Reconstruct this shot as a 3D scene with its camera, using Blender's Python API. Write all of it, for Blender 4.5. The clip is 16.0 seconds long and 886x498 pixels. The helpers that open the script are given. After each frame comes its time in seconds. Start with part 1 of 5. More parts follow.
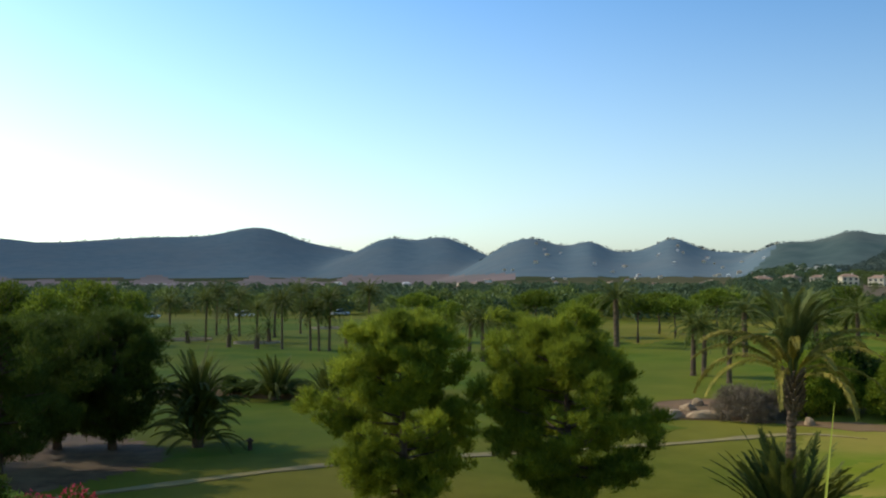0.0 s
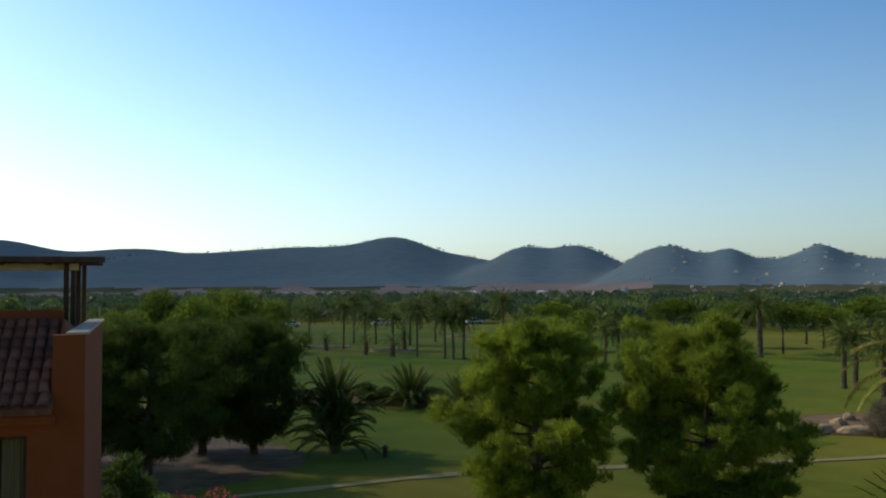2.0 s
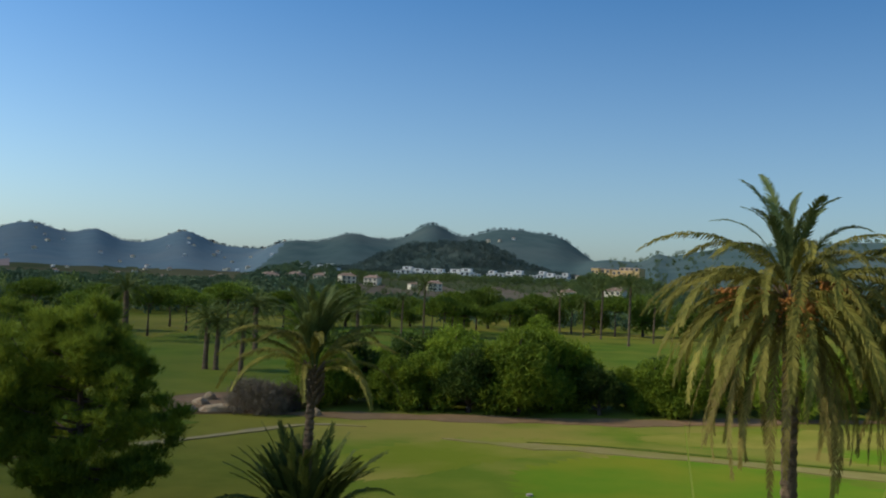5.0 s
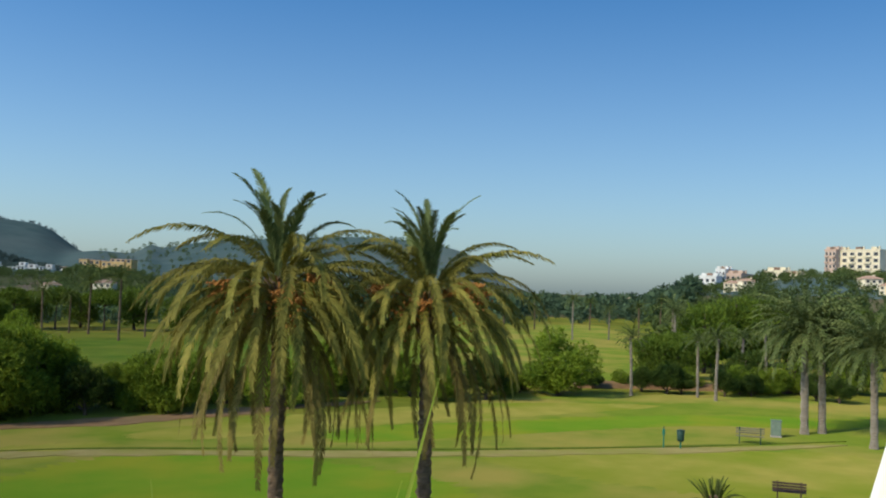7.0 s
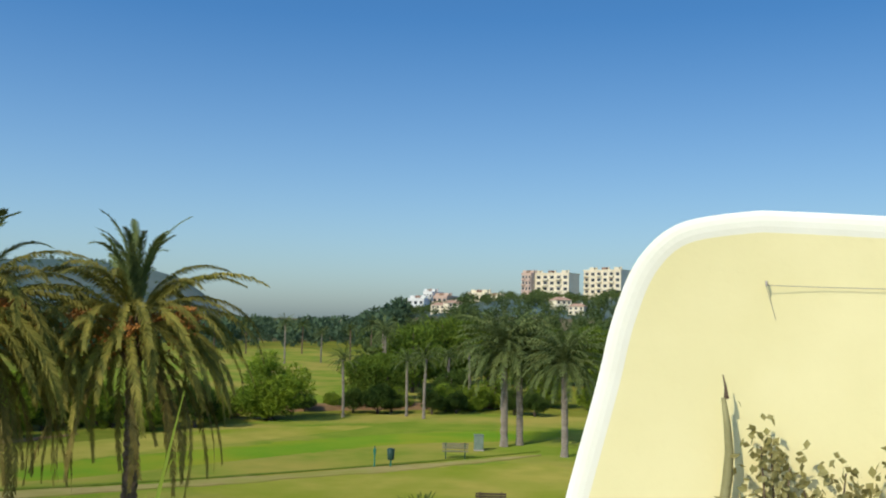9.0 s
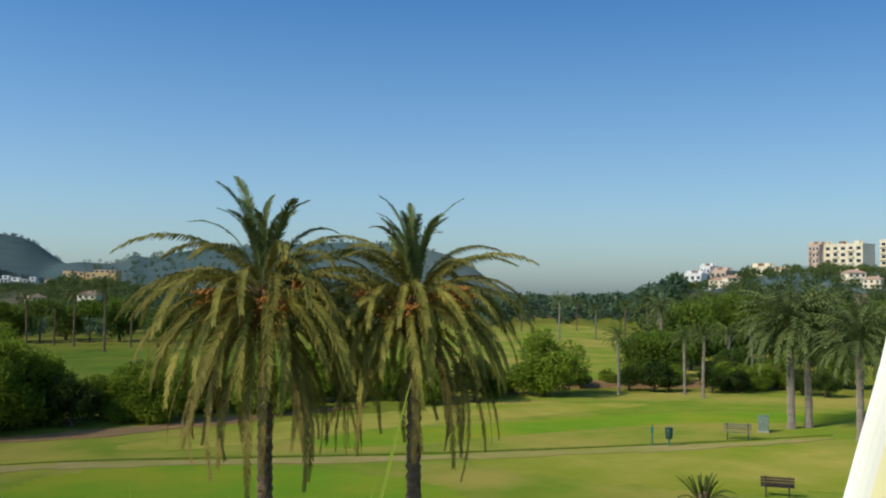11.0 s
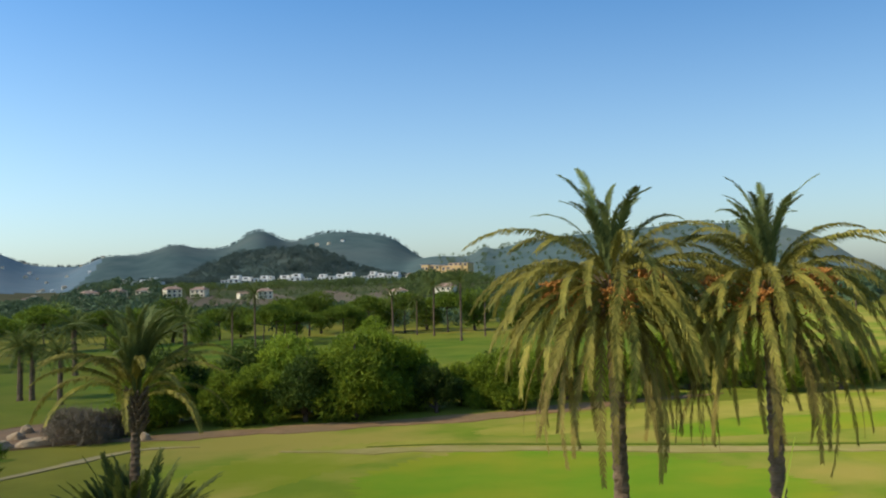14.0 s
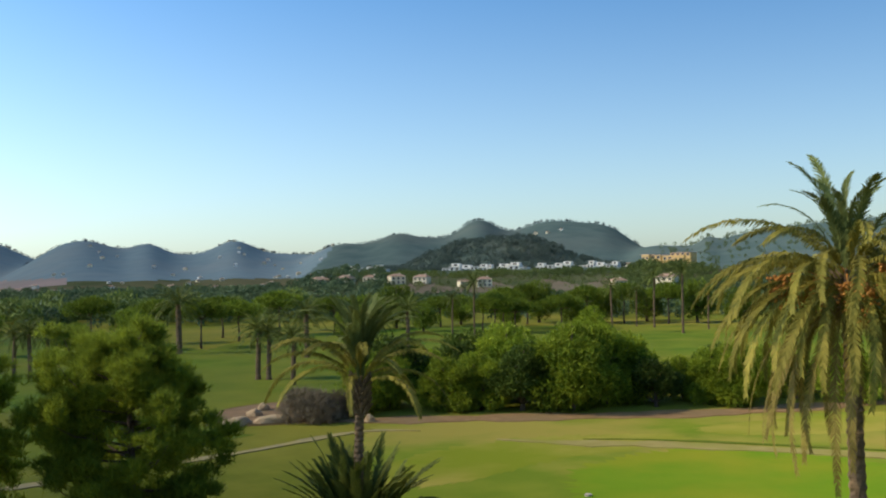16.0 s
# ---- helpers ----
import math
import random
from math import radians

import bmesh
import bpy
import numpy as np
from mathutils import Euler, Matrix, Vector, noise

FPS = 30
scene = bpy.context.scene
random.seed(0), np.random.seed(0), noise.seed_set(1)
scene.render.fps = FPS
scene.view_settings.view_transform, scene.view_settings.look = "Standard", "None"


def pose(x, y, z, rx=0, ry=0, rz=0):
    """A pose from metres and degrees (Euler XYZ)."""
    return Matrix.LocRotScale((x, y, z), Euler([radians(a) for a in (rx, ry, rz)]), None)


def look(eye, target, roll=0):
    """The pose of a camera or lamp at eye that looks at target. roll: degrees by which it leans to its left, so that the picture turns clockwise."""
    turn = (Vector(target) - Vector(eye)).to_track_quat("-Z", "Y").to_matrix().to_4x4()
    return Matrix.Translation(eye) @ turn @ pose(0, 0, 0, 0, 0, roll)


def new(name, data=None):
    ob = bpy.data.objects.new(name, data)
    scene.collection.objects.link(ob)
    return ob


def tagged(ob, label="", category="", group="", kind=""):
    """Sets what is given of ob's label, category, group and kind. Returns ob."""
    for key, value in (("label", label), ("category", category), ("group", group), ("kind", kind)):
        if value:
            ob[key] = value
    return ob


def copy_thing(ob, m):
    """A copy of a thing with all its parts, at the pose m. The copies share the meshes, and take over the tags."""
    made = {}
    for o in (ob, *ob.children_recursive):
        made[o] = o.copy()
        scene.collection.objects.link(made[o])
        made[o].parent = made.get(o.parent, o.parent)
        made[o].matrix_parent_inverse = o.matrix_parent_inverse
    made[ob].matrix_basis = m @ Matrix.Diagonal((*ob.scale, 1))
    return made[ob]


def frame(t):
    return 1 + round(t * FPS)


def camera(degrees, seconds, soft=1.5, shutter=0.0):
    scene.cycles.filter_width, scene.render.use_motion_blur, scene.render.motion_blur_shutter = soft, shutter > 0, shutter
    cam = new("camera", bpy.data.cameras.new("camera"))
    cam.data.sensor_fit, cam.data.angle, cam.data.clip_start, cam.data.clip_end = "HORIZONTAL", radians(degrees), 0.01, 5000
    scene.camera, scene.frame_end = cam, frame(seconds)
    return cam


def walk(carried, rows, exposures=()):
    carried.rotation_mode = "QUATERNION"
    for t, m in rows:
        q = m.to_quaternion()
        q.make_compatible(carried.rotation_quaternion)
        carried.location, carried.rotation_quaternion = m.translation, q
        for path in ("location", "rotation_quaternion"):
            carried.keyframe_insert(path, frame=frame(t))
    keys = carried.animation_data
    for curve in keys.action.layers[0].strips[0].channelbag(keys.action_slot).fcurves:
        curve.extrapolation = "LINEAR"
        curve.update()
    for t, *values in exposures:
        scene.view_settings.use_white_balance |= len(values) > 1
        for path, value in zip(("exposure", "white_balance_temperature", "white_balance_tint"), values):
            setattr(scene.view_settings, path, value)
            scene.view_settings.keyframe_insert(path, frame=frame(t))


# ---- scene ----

# camera: carried on a roof terrace about 8.5 m above the golf course, turning where it stands
cam = camera(49.1, 16.0, soft=2.0)
PATH = [
    (0.0, 0.094, -0.818, 8.426, -7.92, 1.74, -0.09),
    (0.5, 0.096, -0.706, 8.43, -2.32, 1.94, 0.25),
    (1.0, 0.109, -0.648, 8.434, 1.88, 2.42, 0.09),
    (1.5, 0.128, -0.631, 8.427, 2.72, 2.29, -0.24),
    (2.0, 0.199, -0.54, 8.427, 0.0, 2.26, -0.21),
    (2.5, 0.24, -0.32, 8.42, -6.79, 2.82, 0.28),
    (3.0, 0.307, -0.011, 8.402, -15.23, 3.11, 0.76),
    (3.5, 0.386, 0.287, 8.397, -23.83, 3.04, 0.78),
    (3.7, 0.380, 0.320, 8.40, -26.79, 2.78, 0.8),
    (4.75, -0.15, 0.0, 8.42, -35.0, 2.0, 1.8),
    (5.8, -0.55, -0.25, 8.452, -43.67, 1.35, 2.64),
    (6.0, -0.50, -0.198, 8.46, -47.33, 1.29, 2.62),
    (6.5, -0.195, 0.1, 8.487, -58.0, 1.7, 2.97),
    (7.0, 0.042, 0.145, 8.465, -65.52, 2.35, 1.79),
    (7.5, 0.066, 0.156, 8.450, -72.81, 2.18, 1.72),
    (8.0, 0.023, 0.164, 8.455, -77.78, 3.33, 1.17),
    (8.2, 0.006, 0.161, 8.458, -79.22, 3.87, 1.23),
    (9.2, -0.1, 0.17, 8.44, -82.5, 4.1, 1.1),
    (10.3, -0.19, 0.175, 8.425, -76.43, 3.95, 0.88),
    (10.5, -0.139, 0.156, 8.428, -73.05, 3.85, 0.49),
    (11.0, 0.013, 0.098, 8.465, -66.37, 2.57, 0.47),
    (11.5, 0.142, 0.131, 8.531, -63.46, 2.23, 0.64),
    (12.0, 0.15, 0.14, 8.558, -57.9, 2.61, -0.13),
    (12.5, 0.033, 0.095, 8.562, -56.32, 2.82, -0.68),
    (13.0, -0.047, 0.05, 8.564, -55.94, 2.68, -0.38),
    (13.5, -0.034, 0.025, 8.563, -52.56, 2.19, -1.04),
    (14.0, 0.053, 0.159, 8.583, -46.3, 1.93, -1.73),
    (14.5, 0.19, 0.25, 8.619, -39.6, 1.73, -1.96),
    (15.0, 0.235, 0.205, 8.662, -35.9, 1.79, -2.25),
    (15.5, 0.24, 0.189, 8.674, -34.48, 1.89, -1.55),
    (16.0, 0.222, 0.26, 8.651, -33.42, 1.59, -1.11),
]
EXPOSURES = [(0.0, 0.3, 7100, 8), (0.5, 0.12, 7050, 8), (1.0, 0.05, 7000, 8), (1.5, 0.02, 6900, 8), (2.3, -0.28, 6900, 8), (3.0, -0.55, 7000, 7), (3.7, -0.55, 6700, 7), (5.8, -0.05, 6200, 7), (8.0, 0.0, 6200, 7),
             (11.0, -0.05, 6200, 7), (12.5, 0.1, 6300, 7), (14.0, 0.35, 6700, 8), (16.0, 0.4, 7050, 8)]
walk(cam, [(t, pose(x, y, z, 90 + p, 0, yw) @ pose(0, 0, 0, 0, 0, ro)) for t, x, y, z, yw, p, ro in PATH], EXPOSURES)

# ---------------------------------------------------------------- light
SUN_AZ, SUN_EL = 60.0, 36.0          # degrees to the left of +y, above the horizon
world = bpy.data.worlds.new("sky")
scene.world = world
world.use_nodes = True
wt = world.node_tree
sky = wt.nodes.new("ShaderNodeTexSky")
sky.sky_type = "NISHITA"
sky.sun_disc = False
sky.sun_elevation = radians(SUN_EL)
sky.sun_rotation = radians(-SUN_AZ)
sky.air_density, sky.dust_density, sky.ozone_density = 1.0, 1.0, 3.0
rich = wt.nodes.new("ShaderNodeHueSaturation")
wt.links.new(sky.outputs[0], rich.inputs["Color"])
tint = wt.nodes.new("ShaderNodeMix")
tint.data_type, tint.blend_type = "RGBA", "MULTIPLY"
tint.inputs[0].default_value = 1.0
tint.inputs["B"].default_value = (0.82, 0.94, 1.04, 1)
# haze scatters forwards: the sky brightens smoothly towards the sun's bearing
way = wt.nodes.new("ShaderNodeTexCoord")
lean = wt.nodes.new("ShaderNodeVectorMath")
lean.operation = "DOT_PRODUCT"
lean.inputs[1].default_value = (-math.sin(radians(SUN_AZ)), math.cos(radians(SUN_AZ)), 0)
wt.links.new(way.outputs["Generated"], lean.inputs[0])
# paler towards the horizon
rise_axes = wt.nodes.new("ShaderNodeSeparateXYZ")
wt.links.new(way.outputs["Generated"], rise_axes.inputs[0])
pale = wt.nodes.new("ShaderNodeMapRange")
pale.inputs[1].default_value, pale.inputs[2].default_value = 0.0, 0.3
pale.inputs[3].default_value, pale.inputs[4].default_value = 0.85, 1.25
wt.links.new(rise_axes.outputs["Z"], pale.inputs[0])
wt.links.new(pale.outputs[0], rich.inputs["Saturation"])
stops = wt.nodes.new("ShaderNodeMath")
stops.operation = "MULTIPLY_ADD"
stops.inputs[1].default_value, stops.inputs[2].default_value = 0.62, 0.26
wt.links.new(lean.outputs["Value"], stops.inputs[0])
glow = wt.nodes.new("ShaderNodeMath")
glow.operation = "POWER"
glow.inputs[0].default_value = 2.0
wt.links.new(stops.outputs[0], glow.inputs[1])
haze = wt.nodes.new("ShaderNodeVectorMath")
haze.operation = "SCALE"
wt.links.new(rich.outputs[0], haze.inputs[0])
wt.links.new(glow.outputs[0], haze.inputs["Scale"])
wt.links.new(haze.outputs[0], tint.inputs["A"])
wt.links.new(tint.outputs["Result"], wt.nodes["Background"].inputs[0])
wt.nodes["Background"].inputs[1].default_value = 0.125
sun_data = bpy.data.lights.new("sun", "SUN")
sun_data.energy, sun_data.angle, sun_data.color = 3.3, radians(0.6), (1.0, 0.92, 0.77)
sun = new("sun", sun_data)
sun_dir = Vector((-math.sin(radians(SUN_AZ)) * math.cos(radians(SUN_EL)), math.cos(radians(SUN_AZ)) * math.cos(radians(SUN_EL)), math.sin(radians(SUN_EL))))
sun.matrix_world = look(sun_dir * 300, (0, 0, 0))


# ---------------------------------------------------------------- materials
def material(name, c1, c2, scale=4.0, rough=0.8, bump=0.3, c3=None, scale3=0.4, bump_scale=None, metal=0.0, stretch=(1, 1, 1), vary=0.0, amount3=0.5, gloss=0.25):
    """Two colours mixed by a fine noise, a third in larger patches, and a fine relief."""
    m = bpy.data.materials.new(name)
    m.use_nodes = True
    nt = m.node_tree
    bs = nt.nodes["Principled BSDF"]
    bs.inputs["Roughness"].default_value = rough
    bs.inputs["Diffuse Roughness"].default_value = 1.0 if rough > 0.8 else 0.0
    bs.inputs["Metallic"].default_value = metal
    bs.inputs["Specular IOR Level"].default_value = gloss
    geo = nt.nodes.new("ShaderNodeTexCoord")
    mp = nt.nodes.new("ShaderNodeMapping")
    mp.inputs["Scale"].default_value = stretch
    nt.links.new(geo.outputs["Object"], mp.inputs[0])
    n1 = nt.nodes.new("ShaderNodeTexNoise")
    n1.inputs["Scale"].default_value, n1.inputs["Detail"].default_value = scale, 6
    nt.links.new(mp.outputs[0], n1.inputs["Vector"])
    mix = nt.nodes.new("ShaderNodeMix")
    mix.data_type = "RGBA"
    mix.inputs["A"].default_value, mix.inputs["B"].default_value = (*c1, 1), (*c2, 1)
    ramp = nt.nodes.new("ShaderNodeMapRange")
    ramp.inputs[1].default_value, ramp.inputs[2].default_value = 0.35, 0.65
    nt.links.new(n1.outputs[0], ramp.inputs[0])
    nt.links.new(ramp.outputs[0], mix.inputs[0])
    out = mix.outputs["Result"]
    if c3:
        n3 = nt.nodes.new("ShaderNodeTexNoise")
        n3.inputs["Scale"].default_value, n3.inputs["Detail"].default_value = scale3, 4
        nt.links.new(mp.outputs[0], n3.inputs["Vector"])
        r3 = nt.nodes.new("ShaderNodeMapRange")
        r3.inputs[1].default_value, r3.inputs[2].default_value, r3.inputs[4].default_value = 0.42, 0.68, amount3 * 1.6
        nt.links.new(n3.outputs[0], r3.inputs[0])
        mix3 = nt.nodes.new("ShaderNodeMix")
        mix3.data_type = "RGBA"
        mix3.inputs["B"].default_value = (*c3, 1)
        nt.links.new(r3.outputs[0], mix3.inputs[0])
        nt.links.new(out, mix3.inputs["A"])
        out = mix3.outputs["Result"]
    if vary:
        info = nt.nodes.new("ShaderNodeObjectInfo")
        hsv = nt.nodes.new("ShaderNodeHueSaturation")
        rv = nt.nodes.new("ShaderNodeMapRange")
        rv.inputs[3].default_value, rv.inputs[4].default_value = 1 - vary, 1 + vary
        nt.links.new(info.outputs["Random"], rv.inputs[0])
        nt.links.new(rv.outputs[0], hsv.inputs["Value"])
        nt.links.new(out, hsv.inputs["Color"])
        out = hsv.outputs[0]
    nt.links.new(out, bs.inputs["Base Color"])
    if bump:
        nb = nt.nodes.new("ShaderNodeTexNoise")
        nb.inputs["Scale"].default_value, nb.inputs["Detail"].default_value = bump_scale or scale * 4, 4
        nt.links.new(mp.outputs[0], nb.inputs["Vector"])
        bp = nt.nodes.new("ShaderNodeBump")
        bp.inputs["Strength"].default_value, bp.inputs["Distance"].default_value = bump, 0.03
        nt.links.new(nb.outputs[0], bp.inputs["Height"])
        nt.links.new(bp.outputs[0], bs.inputs["Normal"])
    return m


def leaf_material(name, c1, c2, through_light=0.35, patch=0.6, vary=0.25):
    """Foliage: each blade differs a little, clumps differ more, and light passes through."""
    m = bpy.data.materials.new(name)
    m.use_nodes = True
    nt = m.node_tree
    bs = nt.nodes["Principled BSDF"]
    geo = nt.nodes.new("ShaderNodeNewGeometry")
    tc = nt.nodes.new("ShaderNodeTexCoord")
    ns = nt.nodes.new("ShaderNodeTexNoise")
    ns.inputs["Scale"].default_value = patch
    nt.links.new(tc.outputs["Object"], ns.inputs["Vector"])
    add = nt.nodes.new("ShaderNodeMath")
    add.operation = "MULTIPLY_ADD"
    add.inputs[1].default_value = 0.5
    nt.links.new(geo.outputs["Random Per Island"], add.inputs[0])
    sub = nt.nodes.new("ShaderNodeMapRange")
    sub.inputs[1].default_value, sub.inputs[2].default_value, sub.inputs[4].default_value = 0.35, 0.65, 0.5
    nt.links.new(ns.outputs[0], sub.inputs[0])
    nt.links.new(sub.outputs[0], add.inputs[2])
    mix = nt.nodes.new("ShaderNodeMix")
    mix.data_type = "RGBA"
    mix.inputs["A"].default_value, mix.inputs["B"].default_value = (*c1, 1), (*c2, 1)
    nt.links.new(add.outputs[0], mix.inputs[0])
    info = nt.nodes.new("ShaderNodeObjectInfo")
    hsv = nt.nodes.new("ShaderNodeHueSaturation")
    rv = nt.nodes.new("ShaderNodeMapRange")
    rv.inputs[3].default_value, rv.inputs[4].default_value = 1 - vary, 1 + vary
    nt.links.new(info.outputs["Random"], rv.inputs[0])
    nt.links.new(rv.outputs[0], hsv.inputs["Value"])
    nt.links.new(mix.outputs["Result"], hsv.inputs["Color"])
    nt.links.new(hsv.outputs[0], bs.inputs["Base Color"])
    bs.inputs["Roughness"].default_value = 0.6
    bs.inputs["Specular IOR Level"].default_value = 0.1
    tr = nt.nodes.new("ShaderNodeBsdfTranslucent")
    nt.links.new(hsv.outputs[0], tr.inputs[0])
    ms = nt.nodes.new("ShaderNodeMixShader")
    ms.inputs[0].default_value = through_light
    nt.links.new(bs.outputs[0], ms.inputs[1])
    nt.links.new(tr.outputs[0], ms.inputs[2])
    nt.links.new(ms.outputs[0], nt.nodes["Material Output"].inputs[0])
    return m


# rough and fairway colours darkened for the backlit side of the view
M_ROUGH = material("rough_grass", (0.098, 0.115, 0.011), (0.135, 0.142, 0.016), 0.6, 0.9, 0.6, (0.22, 0.18, 0.028), 0.045, 9.0, amount3=0.55, gloss=0.03)
# drier, yellower turf, also lightened in colour for the front-lit side
M_LAWN = material("sunny_lawn", (0.118, 0.162, 0.013), (0.158, 0.188, 0.018), 0.4, 0.9, 0.6, (0.25, 0.205, 0.04), 0.1, 9.0, amount3=0.85, gloss=0.03)
M_FAIRWAY = material("mown_fairway", (0.065, 0.112, 0.009), (0.11, 0.145, 0.013), 0.22, 0.9, 0.5, (0.165, 0.155, 0.02), 0.05, 8.0, amount3=0.5, gloss=0.03)
M_TEE = material("watered_tee_grass", (0.105, 0.19, 0.009), (0.14, 0.205, 0.012), 0.3, 0.9, 0.4, (0.22, 0.21, 0.016), 0.16, 8.0, amount3=0.5, gloss=0.03)
M_DRY = material("dry_grass", (0.225, 0.205, 0.03), (0.28, 0.235, 0.045), 0.5, 0.95, 0.6, (0.16, 0.185, 0.014), 0.12, 9.0, amount3=0.75, gloss=0.03)
M_PATH = material("dirt_path", (0.27, 0.205, 0.06), (0.31, 0.235, 0.08), 1.4, 0.95, 0.5, (0.2, 0.16, 0.08), 0.5)
M_DIRT = material("bare_earth", (0.165, 0.088, 0.034), (0.235, 0.13, 0.053), 0.9, 0.95, 0.9, (0.17, 0.11, 0.045), 0.25)
# bare earth darkened in its colour to stand for the trees' shade
M_SHADEDEARTH = material("shaded_brown_earth", (0.085, 0.046, 0.018), (0.15, 0.082, 0.034), 1.2, 0.95, 0.9, (0.19, 0.12, 0.055), 0.3)
M_SAND = material("bunker_sand", (0.42, 0.32, 0.2), (0.5, 0.39, 0.26), 2.0, 0.95, 0.5)
# scrub of the far ranges: distance haze put into the colour, paler and bluer
M_HAZEDSCRUB = material("hazed_hill_scrub", (0.12, 0.168, 0.184), (0.142, 0.19, 0.202), 0.04, 0.95, 0.0, (0.18, 0.2, 0.195), 0.008, amount3=0.3, gloss=0.0)
# the same scrub on nearer ranges, with less haze in its colour
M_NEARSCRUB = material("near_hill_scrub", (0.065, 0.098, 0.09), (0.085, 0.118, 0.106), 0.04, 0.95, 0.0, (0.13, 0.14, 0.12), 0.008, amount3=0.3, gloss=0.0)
M_PLAIN = material("far_plain", (0.045, 0.06, 0.026), (0.085, 0.088, 0.042), 0.02, 0.95, 0.0, (0.14, 0.11, 0.065), 0.004, gloss=0.0)
M_FIELD = material("ploughed_red_field", (0.22, 0.17, 0.15), (0.27, 0.2, 0.175), 0.01, 0.95, 0.0, (0.17, 0.15, 0.13), 0.004, gloss=0.0)
M_EARTHSLOPE = material("pinkish_bare_slope", (0.12, 0.085, 0.062), (0.17, 0.12, 0.09), 0.05, 0.95, 0.0, (0.12, 0.11, 0.07), 0.012, gloss=0.0)
M_BARK = material("pine_bark", (0.09, 0.06, 0.04), (0.16, 0.115, 0.08), 6.0, 0.95, 0.9, stretch=(1, 1, 0.3))
M_PALMBARK = material("palm_bark", (0.14, 0.09, 0.048), (0.24, 0.16, 0.085), 7.0, 0.95, 1.0, (0.10, 0.07, 0.045), 1.5, stretch=(1, 1, 2.5))
M_PALEBARK = material("pale_palm_bark", (0.24, 0.19, 0.125), (0.34, 0.28, 0.2), 4.0, 0.95, 0.7, (0.2, 0.16, 0.11), 1.0, stretch=(1, 1, 2.5))
M_FROND = leaf_material("palm_frond_green", (0.08, 0.09, 0.014), (0.36, 0.29, 0.055), 0.3, 1.2)
M_FROND_YOUNG = leaf_material("palm_frond_young", (0.06, 0.09, 0.025), (0.22, 0.24, 0.07), 0.3, 1.2)
M_FROND_DARK = leaf_material("palm_frond_far", (0.045, 0.07, 0.014), (0.15, 0.165, 0.035), 0.3, 1.0)
M_FROND_DRY = leaf_material("palm_frond_dry", (0.11, 0.085, 0.02), (0.28, 0.21, 0.05), 0.25, 1.5)
M_UMBRELLA = leaf_material("umbrella_pine_needles", (0.055, 0.095, 0.012), (0.19, 0.24, 0.025), 0.4, 0.4)
M_DATES = material("date_clusters", (0.34, 0.12, 0.02), (0.45, 0.2, 0.04), 9.0, 0.7, 0.5)
M_PINE = leaf_material("pine_needles", (0.085, 0.13, 0.016), (0.36, 0.41, 0.04), 0.45, 0.7)
M_BRUSH = leaf_material("dry_brushwood", (0.11, 0.085, 0.055), (0.22, 0.175, 0.11), 0.2, 1.5)
# front hill leaves greyed towards the ranges behind: haze mixed into the green
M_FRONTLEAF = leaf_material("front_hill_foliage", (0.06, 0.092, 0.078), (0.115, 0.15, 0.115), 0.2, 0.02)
M_DARKLEAF = leaf_material("dark_foliage", (0.03, 0.055, 0.01), (0.11, 0.15, 0.022), 0.3, 0.5)
M_HEDGE = leaf_material("hedge_foliage", (0.07, 0.125, 0.012), (0.34, 0.4, 0.035), 0.45, 0.7)
M_BRIGHTLEAF = leaf_material("bright_shrub_foliage", (0.07, 0.13, 0.018), (0.13, 0.22, 0.035), 0.4, 1.0)
# far trees: a little blue in the green stands for distance haze
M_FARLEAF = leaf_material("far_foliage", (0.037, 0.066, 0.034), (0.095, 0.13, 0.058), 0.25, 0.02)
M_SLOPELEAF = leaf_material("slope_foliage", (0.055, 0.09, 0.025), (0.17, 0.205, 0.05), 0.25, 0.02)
# ridge pines blued like the scrub below them, haze as part of their colour
M_HAZEDLEAF = leaf_material("hazed_ridge_foliage", (0.05, 0.078, 0.088), (0.08, 0.112, 0.12), 0.2, 0.01)
M_FLOWER = leaf_material("red_flowers", (0.35, 0.02, 0.05), (0.5, 0.08, 0.12), 0.3, 2.0)
M_ORANGE = material("orange_render", (0.25, 0.057, 0.013), (0.3, 0.075, 0.02), 2.0, 0.9, 0.25, (0.25, 0.065, 0.02), 0.5)
M_TILE = material("clay_tile", (0.13, 0.042, 0.022), (0.225, 0.085, 0.045), 5.0, 0.9, 0.5, (0.075, 0.042, 0.03), 1.5, vary=0.4)
M_DARKWOOD = material("dark_stained_wood", (0.05, 0.028, 0.018), (0.09, 0.05, 0.03), 5.0, 0.7, 0.4, stretch=(1, 1, 0.15))
M_CANVAS = material("beige_canvas", (0.5, 0.42, 0.32), (0.58, 0.5, 0.4), 8.0, 0.9, 0.2)
M_WHITE = material("white_render", (0.74, 0.71, 0.64), (0.8, 0.77, 0.7), 3.0, 0.85, 0.15, (0.68, 0.64, 0.56), 0.4)
M_CREAMWALL = material("cream_terrace_render", (0.78, 0.69, 0.36), (0.81, 0.72, 0.39), 3.0, 0.85, 0.15, (0.76, 0.67, 0.34), 0.6)
M_CREAM = material("cream_render", (0.74, 0.64, 0.43), (0.8, 0.7, 0.5), 0.3, 0.9, 0.1)
M_PINK = material("salmon_render", (0.6, 0.43, 0.31), (0.66, 0.49, 0.36), 0.3, 0.9, 0.1)
M_OCHRE = material("ochre_render", (0.6, 0.41, 0.15), (0.68, 0.48, 0.2), 0.3, 0.9, 0.1)
